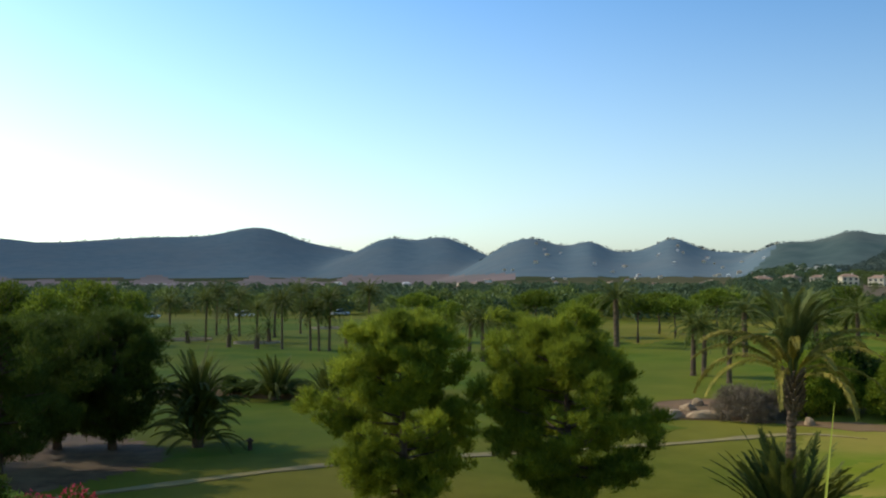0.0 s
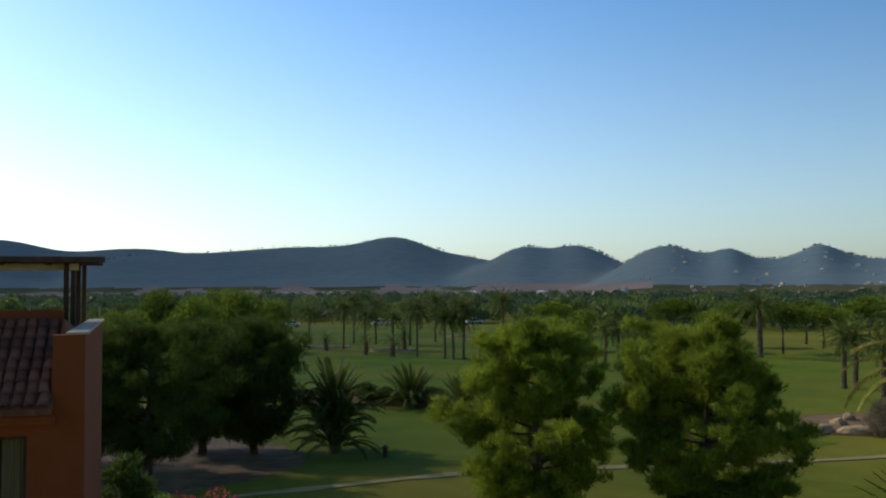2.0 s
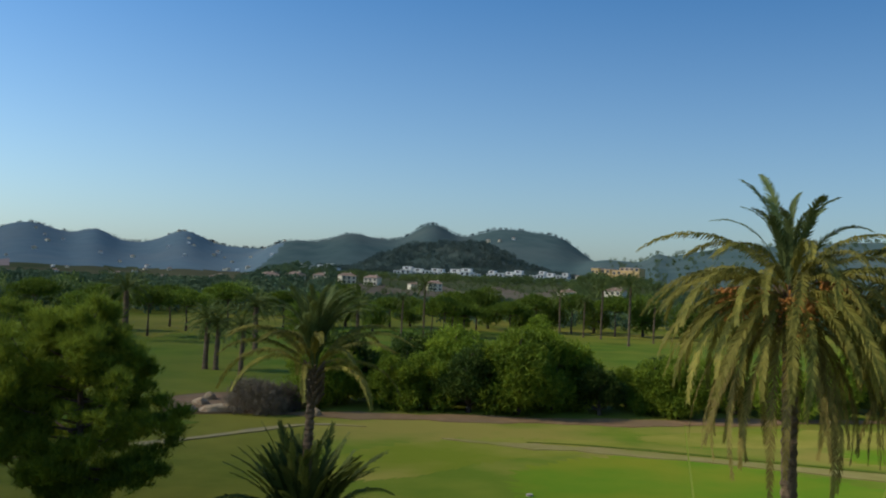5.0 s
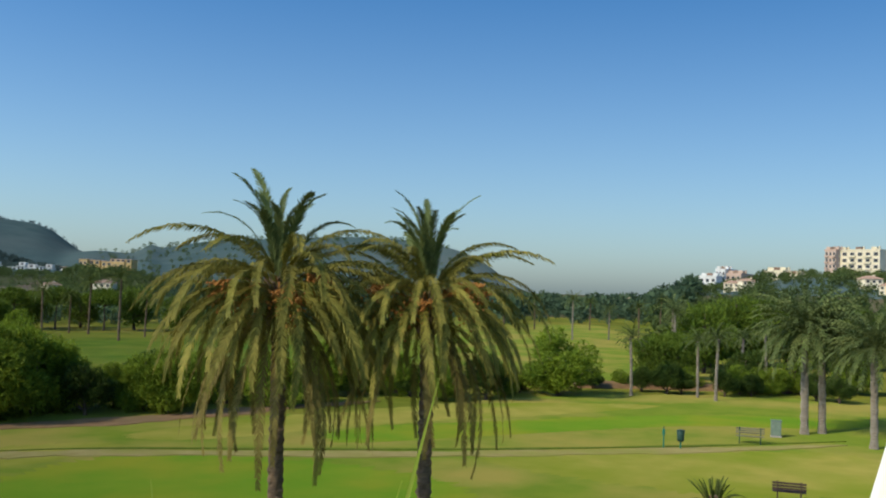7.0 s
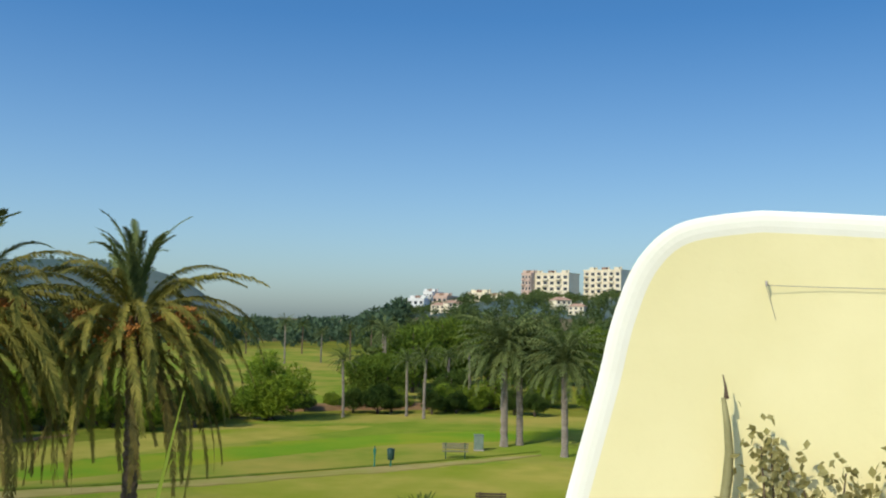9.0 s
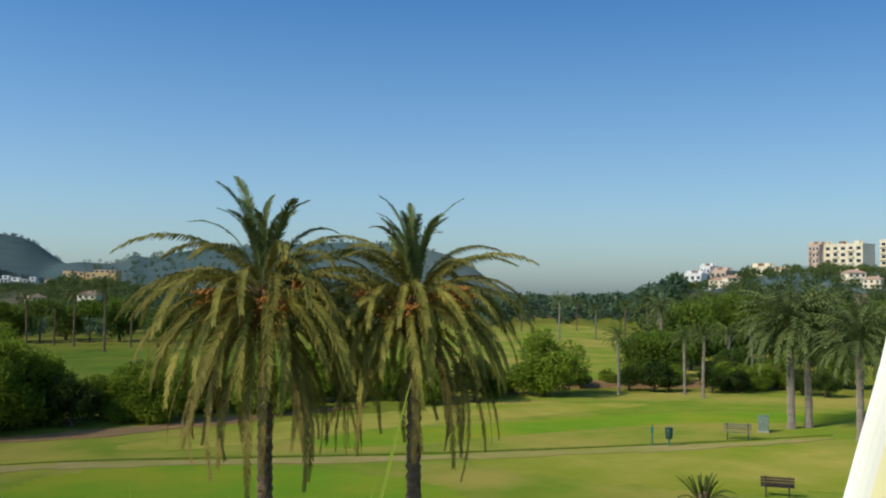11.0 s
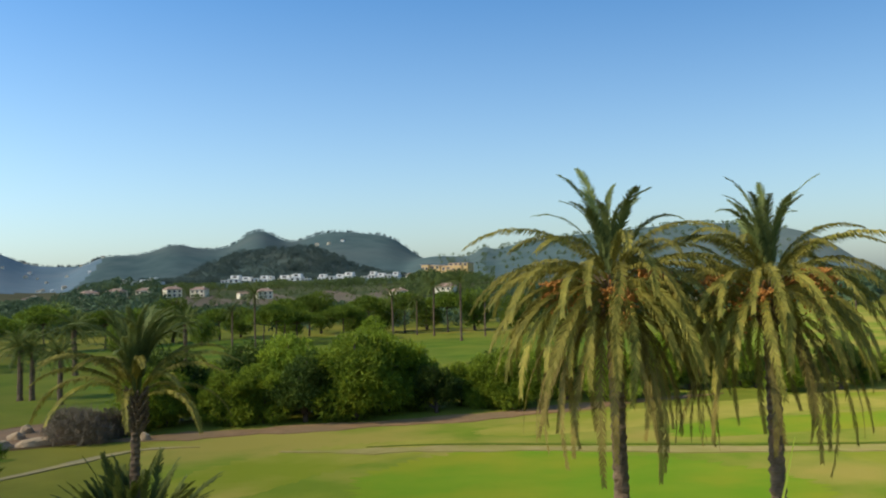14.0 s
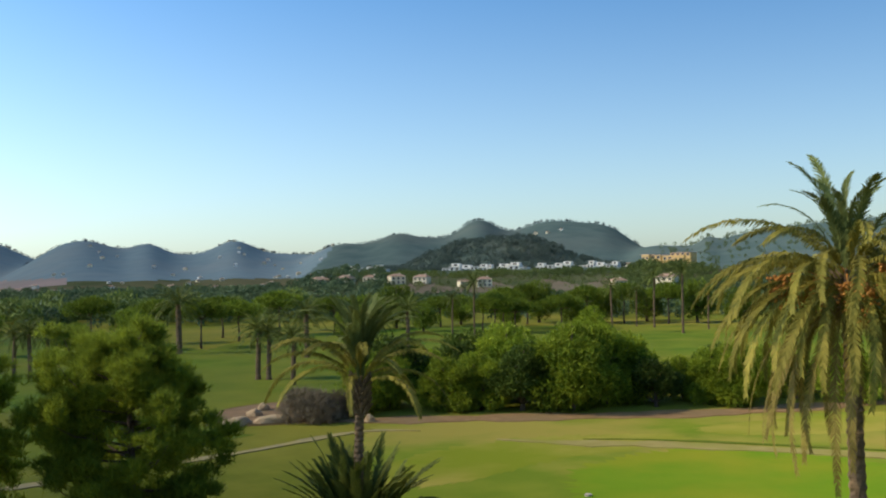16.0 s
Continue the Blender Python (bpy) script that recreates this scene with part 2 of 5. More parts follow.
M_ROOF = material("terracotta_roof", (0.3, 0.185, 0.12), (0.36, 0.23, 0.155), 0.8, 0.9, 0.2, vary=0.2)
M_GLASSDARK = material("dark_window_glass", (0.03, 0.035, 0.04), (0.05, 0.055, 0.06), 0.5, 0.12, 0.0)
M_FRAME = material("window_frame_paint", (0.4, 0.34, 0.26), (0.46, 0.4, 0.32), 4.0, 0.6, 0.1)
M_CURTAIN = material("pale_curtain", (0.2, 0.16, 0.08), (0.27, 0.215, 0.12), 3.0, 0.9, 0.2, stretch=(6, 6, 0.3))
M_ROCK = material("sandstone_boulder", (0.42, 0.28, 0.14), (0.52, 0.37, 0.21), 1.5, 0.95, 0.9, (0.28, 0.19, 0.1), 0.6)
M_GREENPAINT = material("green_painted_metal", (0.02, 0.14, 0.085), (0.03, 0.17, 0.10), 5.0, 0.5, 0.1)
M_DARKGREEN = material("dark_green_paint", (0.02, 0.05, 0.03), (0.03, 0.065, 0.04), 5.0, 0.5, 0.1)
M_BOX = material("grey_green_cabinet", (0.16, 0.2, 0.13), (0.2, 0.24, 0.16), 3.0, 0.7, 0.1)
M_BENCHWOOD = material("bench_wood", (0.13, 0.12, 0.06), (0.2, 0.18, 0.1), 4.0, 0.8, 0.3, stretch=(0.3, 4, 4))
M_BENCHDARK = material("brown_bench_wood", (0.05, 0.03, 0.02), (0.08, 0.05, 0.03), 4.0, 0.8, 0.3)
M_CONCRETE = material("terrace_paving", (0.36, 0.3, 0.24), (0.42, 0.36, 0.29), 3.0, 0.9, 0.3)
M_TARP = material("pale_plastic_sheeting", (0.7, 0.7, 0.68), (0.76, 0.76, 0.74), 0.1, 0.6, 0.0)
M_BLADE = leaf_material("yellow_green_blade", (0.24, 0.30, 0.03), (0.34, 0.38, 0.05), 0.4, 3.0)
M_STEM = material("grey_green_cactus_skin", (0.24, 0.21, 0.08), (0.32, 0.28, 0.12), 6.0, 0.7, 0.3)
M_PALELEAF = leaf_material("dull_small_leaves", (0.32, 0.28, 0.08), (0.55, 0.48, 0.2), 0.4, 3.0)
M_RIM = material("warm_white_render", (0.75, 0.705, 0.55), (0.78, 0.735, 0.59), 3.0, 0.85, 0.12)
M_METAL = material("dull_steel", (0.35, 0.3, 0.24), (0.42, 0.36, 0.3), 9.0, 0.5, 0.2, metal=0.7)
M_CARPAINT = material("silver_car_paint", (0.6, 0.6, 0.6), (0.66, 0.66, 0.66), 1.0, 0.3, 0.0, vary=0.3)
M_TYRE = material("black_rubber", (0.02, 0.02, 0.02), (0.03, 0.03, 0.03), 8.0, 0.8, 0.1)


# ---------------------------------------------------------------- building blocks
def at(az, r, z=0.0):
    """A place by its bearing (degrees to the left of +y) and distance."""
    return Vector((-math.sin(radians(az)) * r, math.cos(radians(az)) * r, z))


def mesh_of(name, bm, mat, smooth=False):
    me = bpy.data.meshes.new(name)
    bm.to_mesh(me)
    bm.free()
    me.materials.append(mat)
    if smooth:
        me.shade_smooth()
    return me


def part(name, bm, mat, parent=None, label="", smooth=False):
    """One mesh object under a thing, from a bmesh or a ready mesh."""
    me = bm if isinstance(bm, bpy.types.Mesh) else mesh_of(name, bm, mat, smooth)
    ob = new(name, me)
    ob.parent = parent
    if label:
        tagged(ob, label)
    return ob


def thing(name, m, label, category, group="", kind=""):
    """The Empty at a thing's base, that holds its parts."""
    ob = new(name)
    ob.matrix_basis = m
    ob.empty_display_size = 0.2
    return tagged(ob, label, category, group, kind)


def box(bm, x0, y0, z0, x1, y1, z1, bevel=0.0):
    r = bmesh.ops.create_cube(bm, size=1.0)
    for v in r["verts"]:
        v.co = Vector(((x0 + x1) / 2 + v.co.x * (x1 - x0), (y0 + y1) / 2 + v.co.y * (y1 - y0), (z0 + z1) / 2 + v.co.z * (z1 - z0)))
    if bevel:
        es = list({e for v in r["verts"] for e in v.link_edges})
        bmesh.ops.bevel(bm, geom=es, offset=bevel, segments=2, affect="EDGES", profile=0.5)
    return bm


def box_bm(*a, bevel=0.0):
    return box(bmesh.new(), *a, bevel=bevel)


def tube(bm, pts, radii, sides=7):
    """A tapered tube along points."""
    rings = []
    for i, p in enumerate(pts):
        d = (Vector(pts[min(i + 1, len(pts) - 1)]) - Vector(pts[max(i - 1, 0)])).normalized()
        a = d.orthogonal().normalized()
        b = d.cross(a)
        rings.append([bm.verts.new(Vector(p) + radii[i] * (math.cos(q) * a + math.sin(q) * b)) for q in [2 * math.pi * k / sides for k in range(sides)]])
    for r0, r1 in zip(rings, rings[1:]):
        off = min(range(sides), key=lambda k: (r0[0].co - r1[k].co).length)
        r1[:] = r1[off:] + r1[:off]
        for k in range(sides):
            bm.faces.new((r0[k], r0[(k + 1) % sides], r1[(k + 1) % sides], r1[k]))
    bm.faces.new(rings[0][::-1])
    bm.faces.new(rings[-1])
    return bm


def tri_mesh(name, tris, mat):
    """A mesh of loose triangles from an array (n, 3, 3)."""
    n = len(tris)
    me = bpy.data.meshes.new(name)
    me.vertices.add(3 * n)
    me.vertices.foreach_set("co", np.ascontiguousarray(tris, dtype=np.float32).ravel())
    me.loops.add(3 * n)
    me.loops.foreach_set("vertex_index", np.arange(3 * n, dtype=np.int32))
    me.polygons.add(n)
    me.polygons.foreach_set("loop_start", np.arange(0, 3 * n, 3, dtype=np.int32))
    me.update(calc_edges=True)
    me.materials.append(mat)
    return me


def unit(a):
    return a / np.maximum(np.linalg.norm(a, axis=-1, keepdims=True), 1e-9)


def foliage(rng, pads, n, length, width, k=1, up=0.3, shell=0.55):
    """Blades in tufts of k, spread through ellipsoid pads (x, y, z, rx, ry, rz), denser at their outside."""
    pads = np.asarray(pads, float)
    w = np.prod(pads[:, 3:], axis=1) ** 0.67
    pick = rng.choice(len(pads), n, p=w / w.sum())
    out = unit(rng.normal(size=(n, 3)))
    rad = shell + (1 - shell) * rng.random((n, 1)) ** 0.6
    lump = 1 + 0.22 * np.sin(out[:, :1] * 5 + pick[:, None] * 1.7) * np.cos(out[:, 1:2] * 6 + pick[:, None])
    c = pads[pick, :3] + out * pads[pick, 3:] * rad * lump
    c = np.repeat(c, k, 0)
    o = np.repeat(out, k, 0)
    d = unit(o * 0.7 + rng.normal(size=c.shape) * 0.75 + [0, 0, up])
    s = unit(np.cross(d, rng.normal(size=c.shape)))
    ln = length * (0.6 + 0.8 * rng.random((len(c), 1)))
    return np.stack([c - s * width / 2, c + s * width / 2, c + d * ln], 1)


# ---------------------------------------------------------------- ground
# ranges: distance, depth, bearings from and to, height of the ridge, then tops as (bearing, spread, rise), heights in degrees above eye level
FAR_RANGE = (3300, 380, 36, 12, 1.81, [(28.6, 2.00, 1.30), (24.0, 1.60, 0.66), (17.9, 2.03, 0.44)])
LEFT_RANGE = (2700, 330, 21, -4, 1.79, [(12.0, 3.21, 0.29), (7.0, 2.25, 0.44), (2.7, 1.83, 1.02)])
MID_RANGE = (2300, 260, -1, -12, 1.61, [(-4.7, 1.14, 0.74), (-7.9, 1.30, 0.80)])
VILLAGE_RANGE = (1750, 260, -9.5, -28, 1.45, [(-12.9, 1.58, 0.91), (-16.5, 0.77, 0.59), (-21.3, 0.95, 0.74), (-24.0, 0.92, 0.01)])
WEST_RANGE = (1550, 220, -25, -46, 1.36, [(-27.1, 1.71, 0.69), (-30.8, 1.1, 0.95), (-33.1, 1.15, 0.62), (-35.5, 1.01, 1.48), (-39.9, 2.23, 1.70), (-43.3, 1.31, 0.84)])
LOW_RANGE = (1350, 200, -44, -69, 1.92, [(-47.7, 1.62, -0.56), (-48.7, 0.34, 0.34), (-53.5, 2.36, 0.23), (-60.7, 4.37, 1.04)])
FRONT_HILL = (960, 90, -30.5, -43.5, 0.45, [(-36.4, 3.6, 1.62), (-38.7, 1.20, 0.3)])
EAST_HILL = (450, 75, -78, -125, 0.25, [(-84.0, 2.0, 0.6), (-87.5, 2.0, 0.7), (-92.5, 2.6, 0.6), (-99.0, 4.5, 1.4)])
RANGES = [FAR_RANGE, LEFT_RANGE, MID_RANGE, VILLAGE_RANGE, WEST_RANGE, LOW_RANGE, FRONT_HILL, EAST_HILL]
EYE = 8.5


def terrain(az, r):
    """Height of the ground, for arrays of bearing and distance."""
    az, r = np.broadcast_arrays(np.asarray(az, float), np.asarray(r, float))
    total = np.zeros(az.shape)
    for r0, sr, a1, a2, ridge, tops in RANGES:
        el = ridge + sum(rise * np.exp(-(((az - a0) / sa) ** 2) / 2) for a0, sa, rise in tops)
        ends = 1 / ((1 + np.exp((az - a1) / 0.9)) * (1 + np.exp((a2 - az) / 0.9)))
        back = np.where(r > r0, 2.5 * sr, sr)
        total = total + ((EYE + r0 * np.tan(np.radians(el))) * ends * np.exp(-(((r - r0) / back) ** 2) / 2)) ** 5
    z = total ** 0.2
    # a low shelf under the white villas
    shelf = 12.5 * np.clip((r - 380) / 330, 0, 1) * np.exp(-(np.clip(np.abs(az + 37.5) - 10.5, 0, None) / 2.0) ** 2)
    z = np.maximum(z, shelf) + 0.15 * np.minimum(z, shelf)
    # gullies and spurs grow with height, none near the eye
    x, y = -np.sin(np.radians(az)) * r, np.cos(np.radians(az)) * r
    spur = np.sin(x / 97 + 1.3 * np.sin(y / 141)) * np.sin(y / 83 + 1.1 * np.sin(x / 117))
    return z * (1 + 0.035 * spur)


def height(az, r):
    return float(terrain(az, r))


def ground_z(p):
    return height(math.degrees(math.atan2(-p[0], p[1])), math.hypot(p[0], p[1]))


azs = np.concatenate([np.arange(-180, -116, 8.0), np.arange(-116, 42, 0.3), np.arange(42, 180, 8.0)])
rs = np.concatenate([[2.0], np.geomspace(12, 300, 22), np.geomspace(318, 4700, 130)])
A, R = np.meshgrid(azs, rs)
Z = terrain(A, R)
verts = np.stack([-np.sin(np.radians(A)) * R, np.cos(np.radians(A)) * R, Z], -1).reshape(-1, 3)
na, nr = len(azs), len(rs)
i0 = (np.arange(nr - 1)[:, None] * na + np.arange(na)[None, :]).reshape(-1)
i1 = (np.arange(nr - 1)[:, None] * na + (np.arange(na)[None, :] + 1) % na).reshape(-1)
faces = np.stack([i0, i0 + na, i1 + na, i1], -1)
me = bpy.data.meshes.new("ground")
me.from_pydata(verts.tolist(), [], faces.tolist() + [list(range(na))])
# front hill ground, its colour greyed by the same mixed-in haze
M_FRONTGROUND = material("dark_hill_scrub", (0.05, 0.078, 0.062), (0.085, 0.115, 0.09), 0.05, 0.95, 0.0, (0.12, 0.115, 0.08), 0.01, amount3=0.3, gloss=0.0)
for m in (M_ROUGH, M_PLAIN, M_HAZEDSCRUB, M_FIELD, M_EARTHSLOPE, M_FRONTGROUND, M_NEARSCRUB):
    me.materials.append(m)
fa = azs[(np.arange(len(faces)) % na)]
fr = rs[(np.arange(len(faces)) // na)]
fz = Z.reshape(-1)[i0]
wob = 60 * np.sin(fa * 0.9) + 40 * np.sin(fa * 2.3 + 1)
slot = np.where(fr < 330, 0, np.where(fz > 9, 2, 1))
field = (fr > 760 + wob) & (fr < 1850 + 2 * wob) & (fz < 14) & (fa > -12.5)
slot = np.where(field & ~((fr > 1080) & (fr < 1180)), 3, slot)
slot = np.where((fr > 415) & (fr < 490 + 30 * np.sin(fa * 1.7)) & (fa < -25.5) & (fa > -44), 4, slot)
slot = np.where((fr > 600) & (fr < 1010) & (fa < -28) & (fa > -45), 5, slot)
# western ranges switch to the less hazed scrub colour
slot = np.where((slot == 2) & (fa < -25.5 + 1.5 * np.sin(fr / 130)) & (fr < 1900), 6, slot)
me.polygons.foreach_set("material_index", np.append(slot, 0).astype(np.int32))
me.shade_smooth()
me.update()
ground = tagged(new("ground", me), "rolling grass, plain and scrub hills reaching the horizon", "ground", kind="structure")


def spline(pts, closed, steps=8):
    n, out = len(pts), []
    for i in range(n if closed else n - 1):
        p = [Vector(pts[(i + k) % n] if closed else pts[min(max(i + k, 0), n - 1)]) for k in (-1, 0, 1, 2)]
        for s in range(steps):
            t = s / steps
            out.append(0.5 * (2 * p[1] + (p[2] - p[0]) * t + (2 * p[0] - 5 * p[1] + 4 * p[2] - p[3]) * t * t + (3 * p[1] - p[0] - 3 * p[2] + p[3]) * t ** 3))
    return out if closed else out + [Vector(pts[-1])]


def patch(name, pts, z, mat, label, category="lawn", rim=0.0):
    """A low sheet of turf, sand or earth with a curved outline, on the ground."""
    flat = z < 0.07
    z = z * 0.4 if flat else z
    ring = spline([(x, y, 0) for x, y in pts], True, 36 if flat else 8)
    bm = bmesh.new()
    mid = sum(ring, Vector()) / len(ring)
    if flat:
        # the mown edge frays outwards and inwards
        fray = random.Random(len(label) + len(pts))
        bm.faces.new([bm.verts.new(p + (p - mid).normalized() * fray.uniform(-0.5, 0.5) + Vector((0, 0, z))) for p in ring])
    else:
        rings = []
        for f, h in ((1.02, -0.03), (0.995, z + rim), (0.97, z), (0.6, z)):
            rings.append([bm.verts.new((mid.x + (p.x - mid.x) * f, mid.y + (p.y - mid.y) * f, h)) for p in ring])
        for a, b in zip(rings, rings[1:]):
            for k in range(len(ring)):
                bm.faces.new((a[k], a[(k + 1) % len(ring)], b[(k + 1) % len(ring)], b[k]))
        bm.faces.new(rings[-1])
    bmesh.ops.recalc_face_normals(bm, faces=bm.faces)
    for fc in bm.faces:
        if fc.normal.z < 0:
            fc.normal_flip()
    ob = part(name, bm, mat, smooth=False)
    return tagged(ob, label, category, kind="structure")


def ribbon(name, pts, width, z, mat, label, category="path"):
    line = spline([(x, y, 0) for x, y in pts], False)
    bm = bmesh.new()
    prev = None
    for i, p in enumerate(line):
        d = (line[min(i + 1, len(line) - 1)] - line[max(i - 1, 0)]).normalized()
        s = Vector((-d.y, d.x, 0)) * width * (0.5 + 0.12 * math.sin(i * 0.9) + 0.08 * math.sin(i * 2.3)) * min(1.0, 0.08 + i / 10, 0.08 + (len(line) - 1 - i) / 10)
        row = [bm.verts.new(q) for q in (p - s * 1.1 - Vector((0, 0, 0.04)), p - s + Vector((0, 0, z)), p + s + Vector((0, 0, z)), p + s * 1.1 - Vector((0, 0, 0.04)))]
        if prev:
            for k in range(3):
                bm.faces.new((prev[k], row[k], row[k + 1], prev[k + 1]))
        prev = row
    ob = part(name, bm, mat)
    return tagged(ob, label, category, kind="structure")


patch("fairway", [at(12, 76).xy, at(1, 72).xy, at(-12, 74).xy, at(-18, 80).xy, at(-19, 130).xy, at(-9, 185).xy, at(3, 210).xy, at(13, 180).xy, at(16, 110).xy], 0.03, M_FAIRWAY, "mown green fairway beyond a low bank")
patch("fairway", [at(-19, 68).xy, at(-24, 66).xy, at(-31, 72).xy, at(-40, 85).xy, at(-55, 90).xy, at(-58, 130).xy, at(-47, 158).xy, at(-34, 165).xy, at(-24, 150).xy, at(-18, 110).xy], 0.035, M_FAIRWAY, "mown green fairway behind a row of bushes")
patch("fairway", [at(-64, 98).xy, at(-73, 94).xy, at(-82, 100).xy, at(-87, 150).xy, at(-82, 220).xy, at(-75, 262).xy, at(-68, 230).xy, at(-62, 150).xy], 0.03, M_LAWN, "broad mown fairway with scattered palms")
patch("fairway", [at(14, 48).xy, at(4, 47).xy, at(-6, 49).xy, at(-16, 53).xy, at(-22, 56).xy, at(-14, 64).xy, at(-3, 65).xy, at(7, 67).xy, at(13, 60).xy], 0.03, M_FAIRWAY, "strip of mown green fairway before a bank")
patch("lawn", [at(-33, 22).xy, at(-28, 44).xy, at(-30, 58).xy, at(-40, 60).xy, at(-52, 62).xy, at(-62, 68).xy, at(-72, 80).xy, at(-82, 88).xy, at(-92, 86).xy, at(-97, 60).xy, at(-97, 22).xy, at(-65, 14).xy], 0.012, M_LAWN, "sunlit yellowish green lawn below the terrace")
patch("tee", [at(-41, 44).xy, at(-48, 49.5).xy, at(-58, 47.5).xy, at(-66, 43).xy, at(-68, 36).xy, at(-58, 33).xy, at(-48, 33).xy, at(-42, 37).xy], 0.03, M_TEE, "bright watered green of a golf tee", "golf tee")
patch("lawn", [at(-60, 53).xy, at(-70, 58).xy, at(-80, 66).xy, at(-88, 70).xy, at(-89, 76).xy, at(-80, 72).xy, at(-68, 63).xy, at(-60, 58).xy], 0.025, M_TEE, "greener strip of lawn in dry grass")
patch("lawn", [at(-31, 47).xy, at(-38, 52).xy, at(-46, 53.5).xy, at(-47, 51).xy, at(-40, 46).xy, at(-34, 41).xy, at(-29, 41).xy], 0.022, M_DRY, "dry straw-coloured patch of lawn")
patch("lawn", [at(-68, 50).xy, at(-78, 54).xy, at(-88, 58.5).xy, at(-92, 50).xy, at(-84, 44).xy, at(-74, 45).xy], 0.024, M_DRY, "dry straw-coloured lawn by a path")
patch("lawn", [at(-52, 54).xy, at(-62, 60).xy, at(-74, 70).xy, at(-78, 77).xy, at(-68, 73).xy, at(-56, 63).xy, at(-48, 56).xy], 0.02, M_DRY, "dry straw-coloured lawn before bushes")
ribbon("path", [(-14, 36), (-6.5, 39.8), (1.5, 43.7), (9.7, 45.2), (18.5, 46.6), (26, 48.5), (29, 46.5)], 0.7, 0.05, M_PATH, "narrow pale dirt path crossing the grass")
M_WORN = material("worn_dry_turf", (0.235, 0.185, 0.06), (0.29, 0.225, 0.085), 1.2, 0.95, 0.5, (0.19, 0.19, 0.03), 0.3, gloss=0.03)
M_FRINGE = material("long_grass_fringe", (0.07, 0.1, 0.01), (0.105, 0.135, 0.014), 1.5, 0.95, 0.8, (0.12, 0.13, 0.02), 0.5, gloss=0.03)
ribbon("worn_strip", [(30.6, 41.5), (33.2, 37.8), (36.7, 34.1), (44.2, 22.6), (49.8, 15.4), (56.5, 7.7), (62.2, 2.0)], 1.5, 0.05, M_WORN, "worn straw-coloured strip across the lawn", "path")
ribbon("grass_fringe", [(34.1, 38.7), (37.7, 35.0), (45.5, 23.3), (51.2, 15.9), (58.2, 7.9), (63.9, 2.1)], 0.4, 0.045, M_FRINGE, "dark fringe of longer grass beside a worn strip", "grass fringe")
ribbon("lane", [(24, 55), (30, 51), (37, 46.5), (46, 41), (55, 38), (64, 34)], 2.6, 0.05, M_DIRT, "strip of bare brown earth under bushes", "bare earth")
# earth patch below the trees, tree shade painted in by the darker brown
patch("bare_earth", [at(20, 40).xy, at(14, 41.5).xy, at(10, 44).xy, at(8, 48).xy, at(11, 54).xy, at(17, 58).xy, at(23, 55).xy], 0.045, M_SHADEDEARTH, "bare brown earth in the shade of trees", "bare earth")
patch("bunker", [at(-20.5, 60).xy, at(-22.5, 59).xy, at(-25.5, 60).xy, at(-26.5, 64).xy, at(-24, 69).xy, at(-20.5, 66).xy], 0.08, M_DIRT, "dusty sand hollow with boulders at its rim", "bunker", rim=0.04)
for a0, r0, w, l in ((-2.3, 164, 1.5, 6.0), (-4.2, 158, 1.0, 4.5), (6.9, 137, 1.3, 3.5), (2.9, 128, 1.0, 3.0), (-18.2, 230, 1.2, 5.0)):
    c, u, v = at(a0, r0), at(a0, 1.0), at(a0 - 90, 1.0)
    patch("bunker", [(c + u * (w * math.cos(q) * 1.6) + v * (l * math.sin(q))).xy for q in [k * math.pi / 4 for k in range(8)]], 0.09, M_SAND, "pale sand bunker in the fairway", "bunker", rim=0.2)
# earth bank across the left fairway
bm = bmesh.new()
line = spline([at(9, 72), at(5, 71), at(1.5, 69), at(-1.5, 67), at(-4, 68), at(-7, 71)], False, 10)
prev = None
for i, p in enumerate(line):
    h = 0.75 * math.sin(math.pi * (i + 1) / (len(line) + 1)) ** 0.4
    u = Vector((p.x, p.y, 0)).normalized()
    row = [bm.verts.new(p + u * s + Vector((0, 0, h * f + 0.12 * f * math.sin(i * 1.9 + s)))) for s, f in ((-1.0, -0.1), (-0.5, 0.6), (0.0, 1.0), (1.2, 0.9), (3.5, -0.1))]
    if prev:
        for k in range(4):
            bm.faces.new((prev[k], prev[k + 1], row[k + 1], row[k]))
    prev = row
tagged(part("earth_bank", bm, M_DIRT, smooth=True), "low reddish earth bank between two fairways", "bank", kind="structure")
bm = bmesh.new()
line = spline([at(-70, 86), at(-75, 90), at(-80, 92), at(-86, 95)], False, 10)
prev = None
for i, p in enumerate(line):
    u = Vector((p.x, p.y, 0)).normalized()
    row = [bm.verts.new(p + u * s + Vector((0, 0, 0.45 * f + 0.1 * f * math.sin(i * 1.3 + s)))) for s, f in ((-1.5, -0.1), (-0.5, 0.7), (0.3, 1.0), (2.0, 0.9), (6.0, -0.1))]
    if prev:
        for k in range(4):
            bm.faces.new((prev[k], prev[k + 1], row[k + 1], row[k]))
    prev = row
tagged(part("earth_bank", bm, M_DIRT, smooth=True), "low brown earth bank behind slender palms", "bank", kind="structure")


# ---------------------------------------------------------------- palms
def frond_curve(length, e0, e1, power, n=16):
    """Points of a frond's rib in its own x-z plane, from heading e0 to e1 (degrees)."""
    pts, p = [Vector((0, 0, 0))], Vector((0, 0, 0))
    for i in range(n):
        e = radians(e0 + (e1 - e0) * ((i + 0.5) / n) ** power)
        p = p + Vector((math.cos(e), 0, math.sin(e))) * length / n
        pts.append(p.copy())
    return pts


